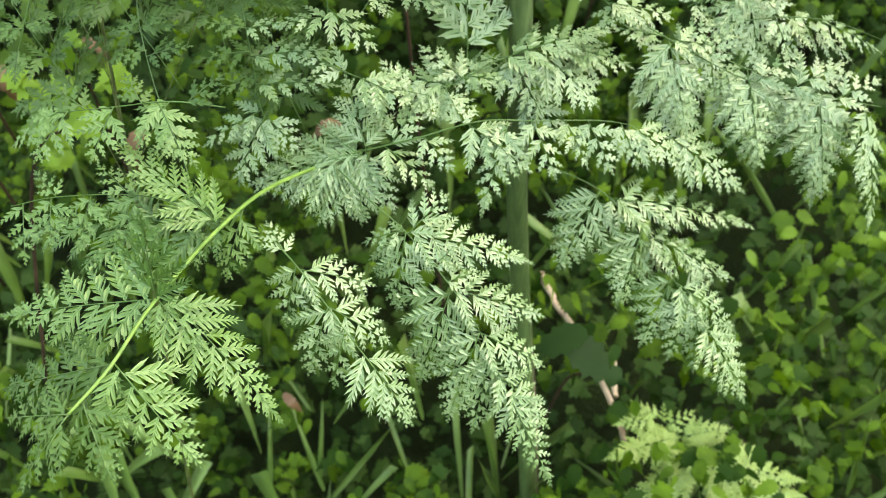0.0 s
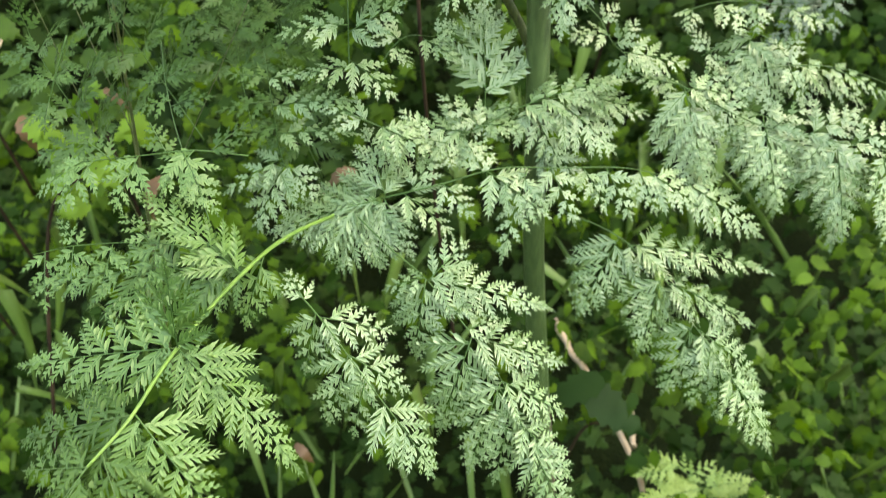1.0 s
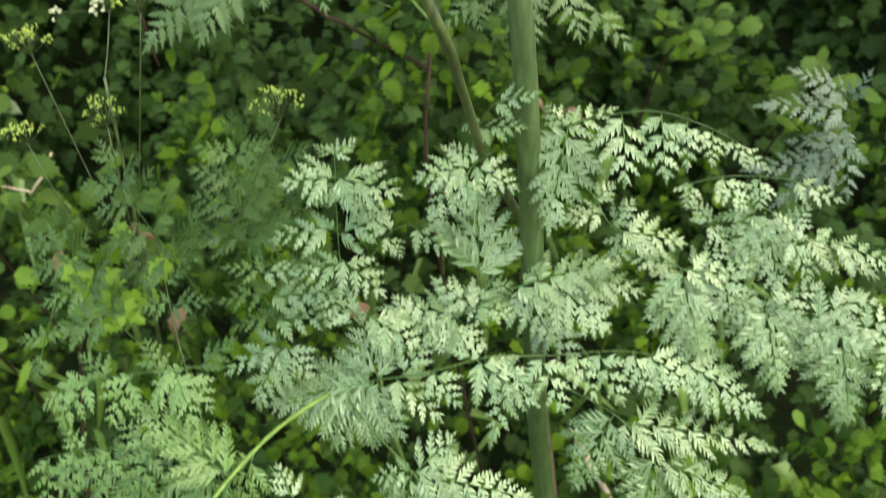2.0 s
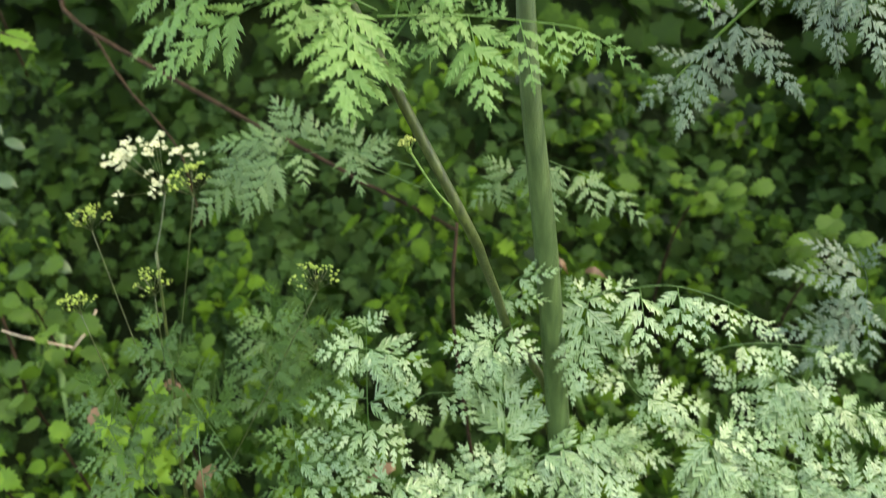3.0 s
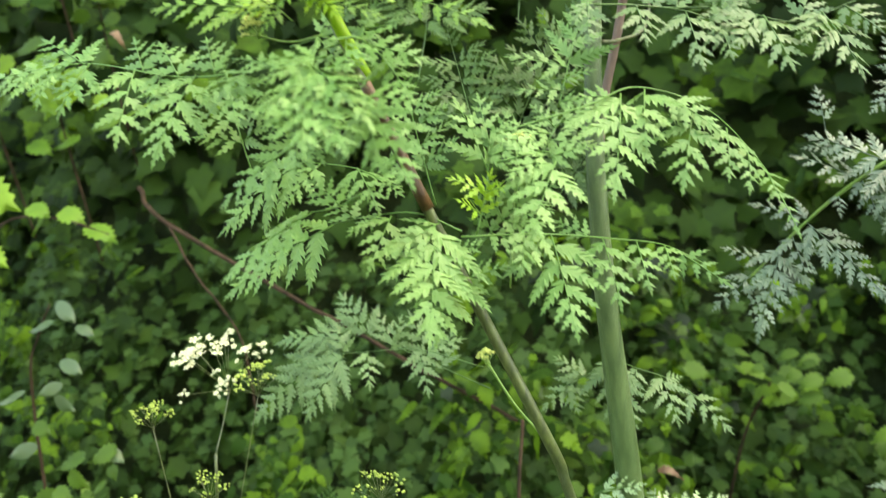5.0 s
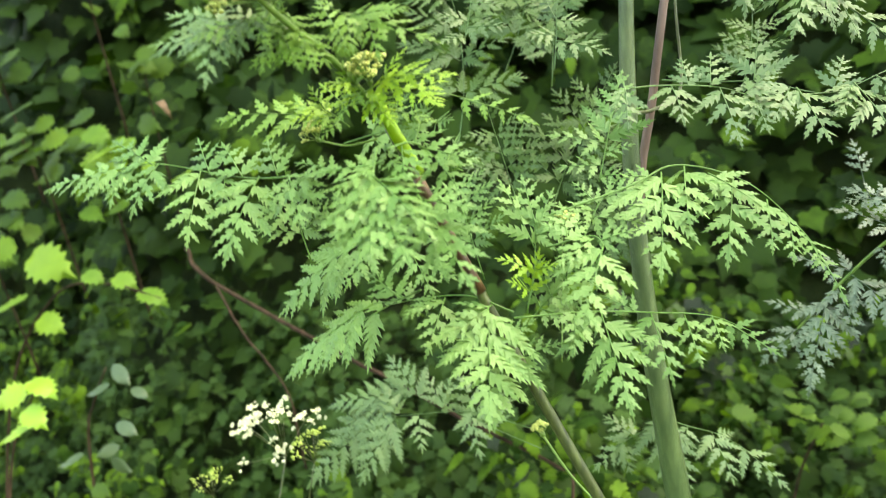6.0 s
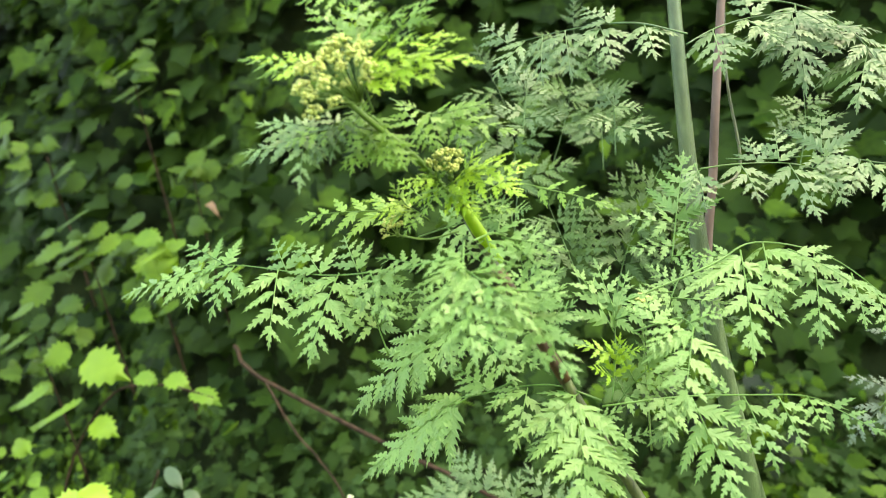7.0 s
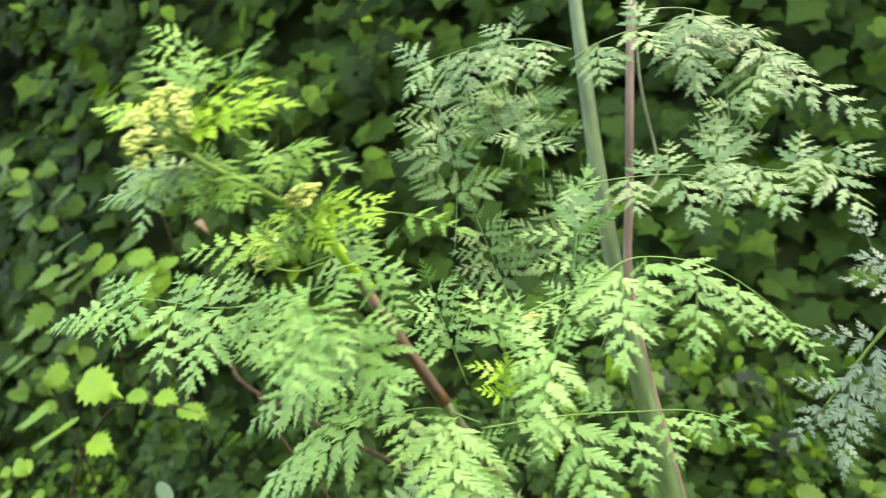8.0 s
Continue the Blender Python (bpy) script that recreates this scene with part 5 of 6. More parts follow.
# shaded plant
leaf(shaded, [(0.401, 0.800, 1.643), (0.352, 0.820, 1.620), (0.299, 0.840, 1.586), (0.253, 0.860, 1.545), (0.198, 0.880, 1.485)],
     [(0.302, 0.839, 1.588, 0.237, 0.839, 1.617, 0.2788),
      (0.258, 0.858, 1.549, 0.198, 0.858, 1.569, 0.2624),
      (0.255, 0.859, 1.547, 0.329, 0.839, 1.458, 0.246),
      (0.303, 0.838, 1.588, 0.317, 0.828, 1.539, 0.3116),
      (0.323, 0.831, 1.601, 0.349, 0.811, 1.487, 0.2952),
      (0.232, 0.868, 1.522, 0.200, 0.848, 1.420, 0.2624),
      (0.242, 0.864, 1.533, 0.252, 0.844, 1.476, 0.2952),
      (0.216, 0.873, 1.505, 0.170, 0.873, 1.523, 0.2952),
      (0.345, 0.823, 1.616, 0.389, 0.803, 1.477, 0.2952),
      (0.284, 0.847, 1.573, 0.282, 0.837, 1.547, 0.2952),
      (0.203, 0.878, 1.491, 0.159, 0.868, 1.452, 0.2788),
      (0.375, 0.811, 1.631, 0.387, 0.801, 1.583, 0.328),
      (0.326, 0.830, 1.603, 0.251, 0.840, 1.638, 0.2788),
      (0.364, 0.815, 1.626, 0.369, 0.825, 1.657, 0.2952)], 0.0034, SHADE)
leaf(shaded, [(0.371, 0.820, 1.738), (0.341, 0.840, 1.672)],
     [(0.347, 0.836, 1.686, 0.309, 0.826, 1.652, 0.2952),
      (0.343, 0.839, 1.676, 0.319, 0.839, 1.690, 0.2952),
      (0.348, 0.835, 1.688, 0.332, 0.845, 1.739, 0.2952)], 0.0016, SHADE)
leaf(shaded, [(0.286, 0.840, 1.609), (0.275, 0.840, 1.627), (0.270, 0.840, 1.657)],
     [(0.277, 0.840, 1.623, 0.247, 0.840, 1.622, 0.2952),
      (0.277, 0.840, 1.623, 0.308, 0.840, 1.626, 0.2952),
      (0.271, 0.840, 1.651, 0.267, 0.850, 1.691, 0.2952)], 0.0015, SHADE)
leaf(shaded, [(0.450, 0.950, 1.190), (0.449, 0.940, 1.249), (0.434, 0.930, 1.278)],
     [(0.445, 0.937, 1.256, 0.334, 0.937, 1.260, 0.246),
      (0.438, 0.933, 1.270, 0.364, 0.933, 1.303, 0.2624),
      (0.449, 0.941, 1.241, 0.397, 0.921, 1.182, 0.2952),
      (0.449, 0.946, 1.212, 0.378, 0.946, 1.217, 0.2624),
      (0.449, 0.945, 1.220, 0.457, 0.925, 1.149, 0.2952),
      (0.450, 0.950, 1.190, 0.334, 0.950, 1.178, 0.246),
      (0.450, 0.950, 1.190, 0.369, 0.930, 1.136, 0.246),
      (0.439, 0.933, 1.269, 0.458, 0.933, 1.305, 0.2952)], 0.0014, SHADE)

# pale plant
leaf(pale, [(0.437, 0.860, 0.333), (0.417, 0.880, 0.429), (0.391, 0.910, 0.481), (0.341, 0.940, 0.511)],
     [(0.391, 0.910, 0.481, 0.270, 0.890, 0.448, 0.4),
      (0.391, 0.910, 0.481, 0.468, 0.910, 0.501, 0.4),
      (0.414, 0.884, 0.436, 0.335, 0.864, 0.418, 0.44),
      (0.411, 0.887, 0.442, 0.586, 0.877, 0.428, 0.4),
      (0.357, 0.930, 0.501, 0.312, 0.940, 0.526, 0.36),
      (0.357, 0.930, 0.501, 0.288, 0.930, 0.483, 0.36),
      (0.364, 0.926, 0.497, 0.365, 0.936, 0.526, 0.36),
      (0.425, 0.872, 0.391, 0.503, 0.852, 0.391, 0.4),
      (0.391, 0.910, 0.481, 0.345, 0.888, 0.432, 0.4),
      (0.402, 0.897, 0.462, 0.520, 0.895, 0.470, 0.4),
      (0.420, 0.876, 0.418, 0.600, 0.880, 0.395, 0.36),
      (0.404, 0.895, 0.458, 0.440, 0.868, 0.415, 0.42),
      (0.370, 0.922, 0.492, 0.415, 0.930, 0.518, 0.38),
      (0.414, 0.884, 0.436, 0.300, 0.862, 0.390, 0.38)], 0.0014, SEEDLING)

# flowering plant
leaf(flowering, [(-0.151, 0.360, 1.699), (-0.155, 0.350, 1.714), (-0.159, 0.345, 1.730), (-0.161, 0.342, 1.742)],
     [(-0.159, 0.345, 1.728, -0.138, 0.340, 1.727, 0.4),
      (-0.159, 0.344, 1.733, -0.152, 0.339, 1.745, 0.4),
      (-0.160, 0.343, 1.738, -0.189, 0.338, 1.738, 0.32),
      (-0.161, 0.342, 1.742, -0.183, 0.337, 1.754, 0.32),
      (-0.156, 0.348, 1.719, -0.163, 0.343, 1.736, 0.3, 1),
      (-0.155, 0.352, 1.711, -0.142, 0.347, 1.717, 0.3, 1),
      (-0.156, 0.349, 1.715, -0.143, 0.342, 1.703, 0.3, 1)], 0.0009, SPRING)
leaf(flowering, [(-0.150, 0.360, 1.699), (-0.130, 0.350, 1.713), (-0.101, 0.342, 1.726)],
     [(-0.137, 0.353, 1.708, -0.141, 0.348, 1.728, 0.32),
      (-0.126, 0.349, 1.715, -0.099, 0.344, 1.729, 0.36),
      (-0.124, 0.348, 1.716, -0.106, 0.343, 1.708, 0.32),
      (-0.130, 0.350, 1.713, -0.124, 0.345, 1.725, 0.32),
      (-0.132, 0.351, 1.711, -0.115, 0.346, 1.702, 0.32)], 0.0009, SPRING)
leaf(flowering, [(-0.150, 0.360, 1.697), (-0.121, 0.345, 1.694), (-0.100, 0.335, 1.686)],
     [(-0.129, 0.350, 1.695, -0.083, 0.345, 1.680, 0.24, 1),
      (-0.124, 0.347, 1.694, -0.091, 0.342, 1.695, 0.24, 1),
      (-0.127, 0.348, 1.694, -0.100, 0.343, 1.678, 0.24, 1),
      (-0.137, 0.354, 1.696, -0.107, 0.349, 1.673, 0.26, 1),
      (-0.140, 0.355, 1.696, -0.128, 0.350, 1.675, 0.28, 1)], 0.0009, SPRING)
leaf(flowering, [(-0.168, 0.360, 1.688), (-0.193, 0.350, 1.701), (-0.205, 0.345, 1.704)],
     [(-0.199, 0.347, 1.703, -0.230, 0.343, 1.715, 0.26),
      (-0.197, 0.348, 1.702, -0.218, 0.344, 1.700, 0.26)], 0.0007, SPRING)
leaf(flowering, [(-0.165, 0.375, 1.679), (-0.197, 0.370, 1.667), (-0.218, 0.365, 1.664)],
     [(-0.197, 0.370, 1.667, -0.232, 0.366, 1.684, 0.4),
      (-0.194, 0.371, 1.669, -0.198, 0.367, 1.678, 0.4),
      (-0.202, 0.369, 1.666, -0.242, 0.365, 1.664, 0.36)], 0.0008, GREENER)
leaf(flowering, [(-0.151, 0.385, 1.692), (-0.127, 0.380, 1.675), (-0.104, 0.375, 1.665)],
     [(-0.125, 0.380, 1.675, -0.119, 0.376, 1.648, 0.36),
      (-0.133, 0.381, 1.680, -0.142, 0.377, 1.685, 0.32),
      (-0.117, 0.378, 1.671, -0.085, 0.374, 1.669, 0.36),
      (-0.110, 0.376, 1.668, -0.102, 0.372, 1.640, 0.36)], 0.0008, SPRING)
leaf(flowering, [(-0.175, 0.500, 1.636), (-0.132, 0.480, 1.636), (-0.094, 0.480, 1.638)],
     [(-0.149, 0.488, 1.636, -0.123, 0.468, 1.604, 0.38),
      (-0.149, 0.488, 1.636, -0.139, 0.491, 1.663, 0.38),
      (-0.132, 0.480, 1.636, -0.110, 0.464, 1.607, 0.38),
      (-0.132, 0.480, 1.636, -0.115, 0.466, 1.656, 0.38),
      (-0.116, 0.480, 1.637, -0.104, 0.476, 1.619, 0.38),
      (-0.116, 0.480, 1.637, -0.103, 0.472, 1.653, 0.38),
      (-0.100, 0.480, 1.638, -0.083, 0.463, 1.633, 0.38)], 0.0012, FRESH)
leaf(flowering, [(-0.211, 0.520, 1.552), (-0.219, 0.510, 1.587), (-0.228, 0.510, 1.624)],
     [(-0.216, 0.514, 1.573, -0.183, 0.508, 1.596, 0.38),
      (-0.216, 0.514, 1.573, -0.252, 0.506, 1.577, 0.38),
      (-0.219, 0.510, 1.587, -0.190, 0.502, 1.603, 0.38),
      (-0.219, 0.510, 1.587, -0.258, 0.505, 1.591, 0.38),
      (-0.223, 0.510, 1.602, -0.188, 0.490, 1.612, 0.38),
      (-0.223, 0.510, 1.602, -0.255, 0.510, 1.609, 0.38),
      (-0.227, 0.510, 1.618, -0.224, 0.497, 1.631, 0.38)], 0.0012, FRESH)
leaf(flowering, [(-0.153, 0.460, 1.535), (-0.140, 0.450, 1.562), (-0.123, 0.440, 1.581)],
     [(-0.145, 0.454, 1.551, -0.111, 0.445, 1.550, 0.4),
      (-0.145, 0.454, 1.551, -0.174, 0.449, 1.576, 0.4),
      (-0.140, 0.450, 1.562, -0.103, 0.437, 1.557, 0.4),
      (-0.140, 0.450, 1.562, -0.161, 0.445, 1.586, 0.4),
      (-0.133, 0.446, 1.570, -0.107, 0.441, 1.563, 0.4),
      (-0.133, 0.446, 1.570, -0.146, 0.444, 1.590, 0.4),
      (-0.126, 0.442, 1.578, -0.113, 0.427, 1.588, 0.4)], 0.0012, FRESH)
leaf(flowering, [(-0.096, 0.620, 1.540), (-0.109, 0.610, 1.593), (-0.120, 0.610, 1.639)],
     [(-0.104, 0.614, 1.572, -0.073, 0.601, 1.592, 0.38),
      (-0.104, 0.614, 1.572, -0.152, 0.617, 1.576, 0.38),
      (-0.107, 0.611, 1.588, -0.082, 0.616, 1.610, 0.38),
      (-0.107, 0.611, 1.588, -0.145, 0.600, 1.591, 0.38),
      (-0.111, 0.610, 1.603, -0.082, 0.608, 1.623, 0.38),
      (-0.111, 0.610, 1.603, -0.144, 0.596, 1.605, 0.38),
      (-0.114, 0.610, 1.617, -0.089, 0.604, 1.633, 0.38),
      (-0.114, 0.610, 1.617, -0.142, 0.612, 1.622, 0.38),
      (-0.118, 0.610, 1.632, -0.120, 0.597, 1.651, 0.38)], 0.0012, FRESH)
leaf(flowering, [(-0.062, 0.580, 1.492), (-0.032, 0.570, 1.523), (0.003, 0.570, 1.545)],
     [(-0.044, 0.574, 1.511, -0.013, 0.567, 1.498, 0.38),
      (-0.044, 0.574, 1.511, -0.056, 0.572, 1.544, 0.38),
      (-0.035, 0.571, 1.520, -0.005, 0.575, 1.510, 0.38),
      (-0.035, 0.571, 1.520, -0.046, 0.567, 1.552, 0.38),
      (-0.024, 0.570, 1.528, -0.002, 0.551, 1.512, 0.38),
      (-0.024, 0.570, 1.528, -0.022, 0.565, 1.561, 0.38),
      (-0.013, 0.570, 1.535, 0.004, 0.553, 1.521, 0.38),
      (-0.013, 0.570, 1.535, -0.011, 0.560, 1.556, 0.38),
      (-0.002, 0.570, 1.541, 0.012, 0.562, 1.549, 0.38)], 0.0012, FRESH)

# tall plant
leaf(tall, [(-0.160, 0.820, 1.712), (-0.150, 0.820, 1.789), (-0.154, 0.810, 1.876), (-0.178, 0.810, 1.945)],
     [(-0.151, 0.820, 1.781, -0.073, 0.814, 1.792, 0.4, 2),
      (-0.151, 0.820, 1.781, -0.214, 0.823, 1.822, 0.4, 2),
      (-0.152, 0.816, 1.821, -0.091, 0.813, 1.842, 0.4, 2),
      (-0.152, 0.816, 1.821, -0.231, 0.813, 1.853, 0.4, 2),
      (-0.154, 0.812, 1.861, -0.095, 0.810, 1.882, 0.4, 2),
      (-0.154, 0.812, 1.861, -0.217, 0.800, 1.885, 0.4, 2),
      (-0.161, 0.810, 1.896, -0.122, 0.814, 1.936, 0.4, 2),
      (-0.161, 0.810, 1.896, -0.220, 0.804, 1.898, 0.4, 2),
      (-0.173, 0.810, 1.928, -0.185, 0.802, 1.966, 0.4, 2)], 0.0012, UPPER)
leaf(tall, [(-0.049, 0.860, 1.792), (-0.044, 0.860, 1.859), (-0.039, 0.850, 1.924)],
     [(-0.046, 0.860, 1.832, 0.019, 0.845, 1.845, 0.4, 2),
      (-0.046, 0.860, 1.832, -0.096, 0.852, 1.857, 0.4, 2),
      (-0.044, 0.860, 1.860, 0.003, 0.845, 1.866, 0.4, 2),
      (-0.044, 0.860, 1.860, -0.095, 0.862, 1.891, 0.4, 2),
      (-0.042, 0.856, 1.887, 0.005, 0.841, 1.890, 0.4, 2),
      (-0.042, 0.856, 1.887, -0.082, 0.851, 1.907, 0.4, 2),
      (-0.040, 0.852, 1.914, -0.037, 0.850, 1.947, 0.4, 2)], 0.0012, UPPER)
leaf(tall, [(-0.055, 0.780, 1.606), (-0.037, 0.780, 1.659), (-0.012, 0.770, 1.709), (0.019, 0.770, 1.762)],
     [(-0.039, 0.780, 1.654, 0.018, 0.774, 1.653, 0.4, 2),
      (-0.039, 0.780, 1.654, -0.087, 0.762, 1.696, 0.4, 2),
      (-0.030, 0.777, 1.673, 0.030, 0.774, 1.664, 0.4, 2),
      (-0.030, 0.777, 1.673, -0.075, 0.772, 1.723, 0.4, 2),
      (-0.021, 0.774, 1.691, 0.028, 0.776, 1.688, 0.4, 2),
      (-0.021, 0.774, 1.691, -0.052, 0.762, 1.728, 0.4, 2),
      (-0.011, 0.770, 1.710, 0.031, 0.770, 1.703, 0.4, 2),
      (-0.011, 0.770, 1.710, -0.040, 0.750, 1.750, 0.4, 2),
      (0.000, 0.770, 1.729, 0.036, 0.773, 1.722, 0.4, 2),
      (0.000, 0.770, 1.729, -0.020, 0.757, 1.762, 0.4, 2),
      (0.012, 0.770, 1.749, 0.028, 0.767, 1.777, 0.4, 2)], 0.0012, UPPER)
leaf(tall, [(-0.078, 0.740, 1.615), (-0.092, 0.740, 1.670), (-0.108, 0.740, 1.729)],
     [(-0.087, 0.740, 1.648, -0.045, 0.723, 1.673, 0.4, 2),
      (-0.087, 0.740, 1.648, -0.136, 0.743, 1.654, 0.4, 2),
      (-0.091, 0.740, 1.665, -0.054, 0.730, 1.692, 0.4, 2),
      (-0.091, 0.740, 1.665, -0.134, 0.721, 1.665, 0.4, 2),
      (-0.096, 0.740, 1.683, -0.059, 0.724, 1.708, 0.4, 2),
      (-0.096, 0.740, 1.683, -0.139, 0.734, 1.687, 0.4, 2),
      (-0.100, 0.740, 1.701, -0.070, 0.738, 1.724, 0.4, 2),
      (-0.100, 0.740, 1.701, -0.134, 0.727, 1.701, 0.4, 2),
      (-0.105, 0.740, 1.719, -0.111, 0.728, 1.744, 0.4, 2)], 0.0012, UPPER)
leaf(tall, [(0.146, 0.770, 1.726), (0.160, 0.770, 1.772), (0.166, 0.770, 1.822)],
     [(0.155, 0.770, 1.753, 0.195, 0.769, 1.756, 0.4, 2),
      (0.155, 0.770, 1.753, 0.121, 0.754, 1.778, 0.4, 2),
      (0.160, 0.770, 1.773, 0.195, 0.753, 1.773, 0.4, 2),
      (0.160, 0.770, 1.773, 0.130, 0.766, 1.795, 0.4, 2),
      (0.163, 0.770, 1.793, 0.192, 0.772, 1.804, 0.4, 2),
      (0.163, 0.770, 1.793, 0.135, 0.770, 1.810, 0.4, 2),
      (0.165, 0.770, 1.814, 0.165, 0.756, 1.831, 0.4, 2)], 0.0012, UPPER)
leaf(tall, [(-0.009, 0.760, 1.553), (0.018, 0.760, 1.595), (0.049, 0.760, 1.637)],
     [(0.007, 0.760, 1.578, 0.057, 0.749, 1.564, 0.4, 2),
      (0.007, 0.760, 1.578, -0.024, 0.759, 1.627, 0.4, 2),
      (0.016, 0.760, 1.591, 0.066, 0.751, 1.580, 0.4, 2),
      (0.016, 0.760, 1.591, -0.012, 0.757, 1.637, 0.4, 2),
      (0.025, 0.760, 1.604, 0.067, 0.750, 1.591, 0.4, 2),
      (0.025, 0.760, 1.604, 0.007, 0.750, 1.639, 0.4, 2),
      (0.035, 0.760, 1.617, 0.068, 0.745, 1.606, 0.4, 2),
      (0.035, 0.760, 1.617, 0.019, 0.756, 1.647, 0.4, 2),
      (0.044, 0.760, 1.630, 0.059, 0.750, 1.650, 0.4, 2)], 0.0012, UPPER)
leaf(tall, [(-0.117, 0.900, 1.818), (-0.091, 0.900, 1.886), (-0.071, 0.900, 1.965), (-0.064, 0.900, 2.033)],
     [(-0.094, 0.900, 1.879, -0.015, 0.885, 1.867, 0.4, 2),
      (-0.094, 0.900, 1.879, -0.159, 0.904, 1.956, 0.4, 2),
      (-0.084, 0.900, 1.915, -0.005, 0.896, 1.913, 0.4, 2),
      (-0.084, 0.900, 1.915, -0.138, 0.881, 1.960, 0.4, 2),
      (-0.075, 0.900, 1.952, -0.006, 0.893, 1.951, 0.4, 2),
      (-0.075, 0.900, 1.952, -0.128, 0.895, 2.004, 0.4, 2),
      (-0.069, 0.900, 1.985, -0.020, 0.894, 1.992, 0.4, 2),
      (-0.069, 0.900, 1.985, -0.119, 0.896, 2.020, 0.4, 2),
      (-0.066, 0.900, 2.017, -0.060, 0.897, 2.060, 0.4, 2)], 0.0012, UPPER)

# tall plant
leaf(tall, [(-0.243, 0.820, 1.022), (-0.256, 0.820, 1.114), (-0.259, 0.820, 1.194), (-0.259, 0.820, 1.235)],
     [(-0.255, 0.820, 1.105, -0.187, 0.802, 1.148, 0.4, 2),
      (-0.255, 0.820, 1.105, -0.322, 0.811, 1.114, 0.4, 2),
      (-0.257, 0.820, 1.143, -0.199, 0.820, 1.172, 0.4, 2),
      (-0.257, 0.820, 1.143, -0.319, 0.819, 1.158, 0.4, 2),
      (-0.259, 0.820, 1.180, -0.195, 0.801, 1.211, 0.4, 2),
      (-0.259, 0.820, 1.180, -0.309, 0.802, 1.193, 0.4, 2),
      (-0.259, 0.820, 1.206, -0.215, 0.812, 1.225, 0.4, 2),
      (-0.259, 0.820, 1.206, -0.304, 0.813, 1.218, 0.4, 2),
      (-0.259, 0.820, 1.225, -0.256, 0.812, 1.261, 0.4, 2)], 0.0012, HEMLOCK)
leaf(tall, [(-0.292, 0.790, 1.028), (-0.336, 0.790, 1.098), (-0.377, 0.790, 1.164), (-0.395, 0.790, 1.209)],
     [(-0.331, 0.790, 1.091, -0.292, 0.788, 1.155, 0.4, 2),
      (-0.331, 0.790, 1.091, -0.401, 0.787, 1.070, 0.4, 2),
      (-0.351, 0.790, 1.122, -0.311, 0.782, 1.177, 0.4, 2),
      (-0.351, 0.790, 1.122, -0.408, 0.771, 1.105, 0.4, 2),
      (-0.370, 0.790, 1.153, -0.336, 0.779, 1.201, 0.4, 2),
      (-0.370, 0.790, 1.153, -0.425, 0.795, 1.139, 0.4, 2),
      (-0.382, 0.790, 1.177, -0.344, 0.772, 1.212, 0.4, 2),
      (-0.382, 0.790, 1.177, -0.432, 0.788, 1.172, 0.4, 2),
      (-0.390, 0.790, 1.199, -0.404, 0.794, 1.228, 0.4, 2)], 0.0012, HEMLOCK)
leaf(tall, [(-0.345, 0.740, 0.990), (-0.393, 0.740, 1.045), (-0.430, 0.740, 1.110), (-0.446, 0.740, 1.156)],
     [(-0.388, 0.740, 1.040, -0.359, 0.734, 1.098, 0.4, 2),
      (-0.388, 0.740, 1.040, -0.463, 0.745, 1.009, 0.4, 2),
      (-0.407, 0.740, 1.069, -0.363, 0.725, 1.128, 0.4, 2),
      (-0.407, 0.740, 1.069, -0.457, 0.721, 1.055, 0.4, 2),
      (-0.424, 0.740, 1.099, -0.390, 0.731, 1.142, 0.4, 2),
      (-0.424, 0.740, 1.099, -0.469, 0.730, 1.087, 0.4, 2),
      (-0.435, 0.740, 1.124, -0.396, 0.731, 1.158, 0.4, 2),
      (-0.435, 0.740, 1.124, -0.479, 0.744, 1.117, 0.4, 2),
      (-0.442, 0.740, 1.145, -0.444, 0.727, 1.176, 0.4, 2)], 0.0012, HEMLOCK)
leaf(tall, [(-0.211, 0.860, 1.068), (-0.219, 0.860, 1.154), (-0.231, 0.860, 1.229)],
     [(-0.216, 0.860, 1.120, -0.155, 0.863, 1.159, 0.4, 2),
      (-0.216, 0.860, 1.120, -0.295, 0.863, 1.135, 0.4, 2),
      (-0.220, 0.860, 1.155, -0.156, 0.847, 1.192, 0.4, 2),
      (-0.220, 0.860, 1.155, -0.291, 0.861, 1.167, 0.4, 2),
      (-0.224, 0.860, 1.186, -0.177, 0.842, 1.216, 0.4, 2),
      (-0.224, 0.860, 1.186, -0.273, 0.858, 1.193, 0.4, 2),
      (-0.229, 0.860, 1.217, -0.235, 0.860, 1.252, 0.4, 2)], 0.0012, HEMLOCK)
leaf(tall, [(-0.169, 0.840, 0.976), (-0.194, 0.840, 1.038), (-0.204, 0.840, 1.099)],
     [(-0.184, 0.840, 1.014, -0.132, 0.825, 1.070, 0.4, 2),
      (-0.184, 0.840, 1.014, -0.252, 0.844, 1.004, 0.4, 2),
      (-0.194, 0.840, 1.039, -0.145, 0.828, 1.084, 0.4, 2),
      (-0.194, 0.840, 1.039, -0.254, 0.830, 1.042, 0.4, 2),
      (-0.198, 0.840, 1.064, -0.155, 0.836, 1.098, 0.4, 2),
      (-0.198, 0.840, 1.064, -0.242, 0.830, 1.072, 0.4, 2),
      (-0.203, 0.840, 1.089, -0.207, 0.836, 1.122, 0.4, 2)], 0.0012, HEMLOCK)

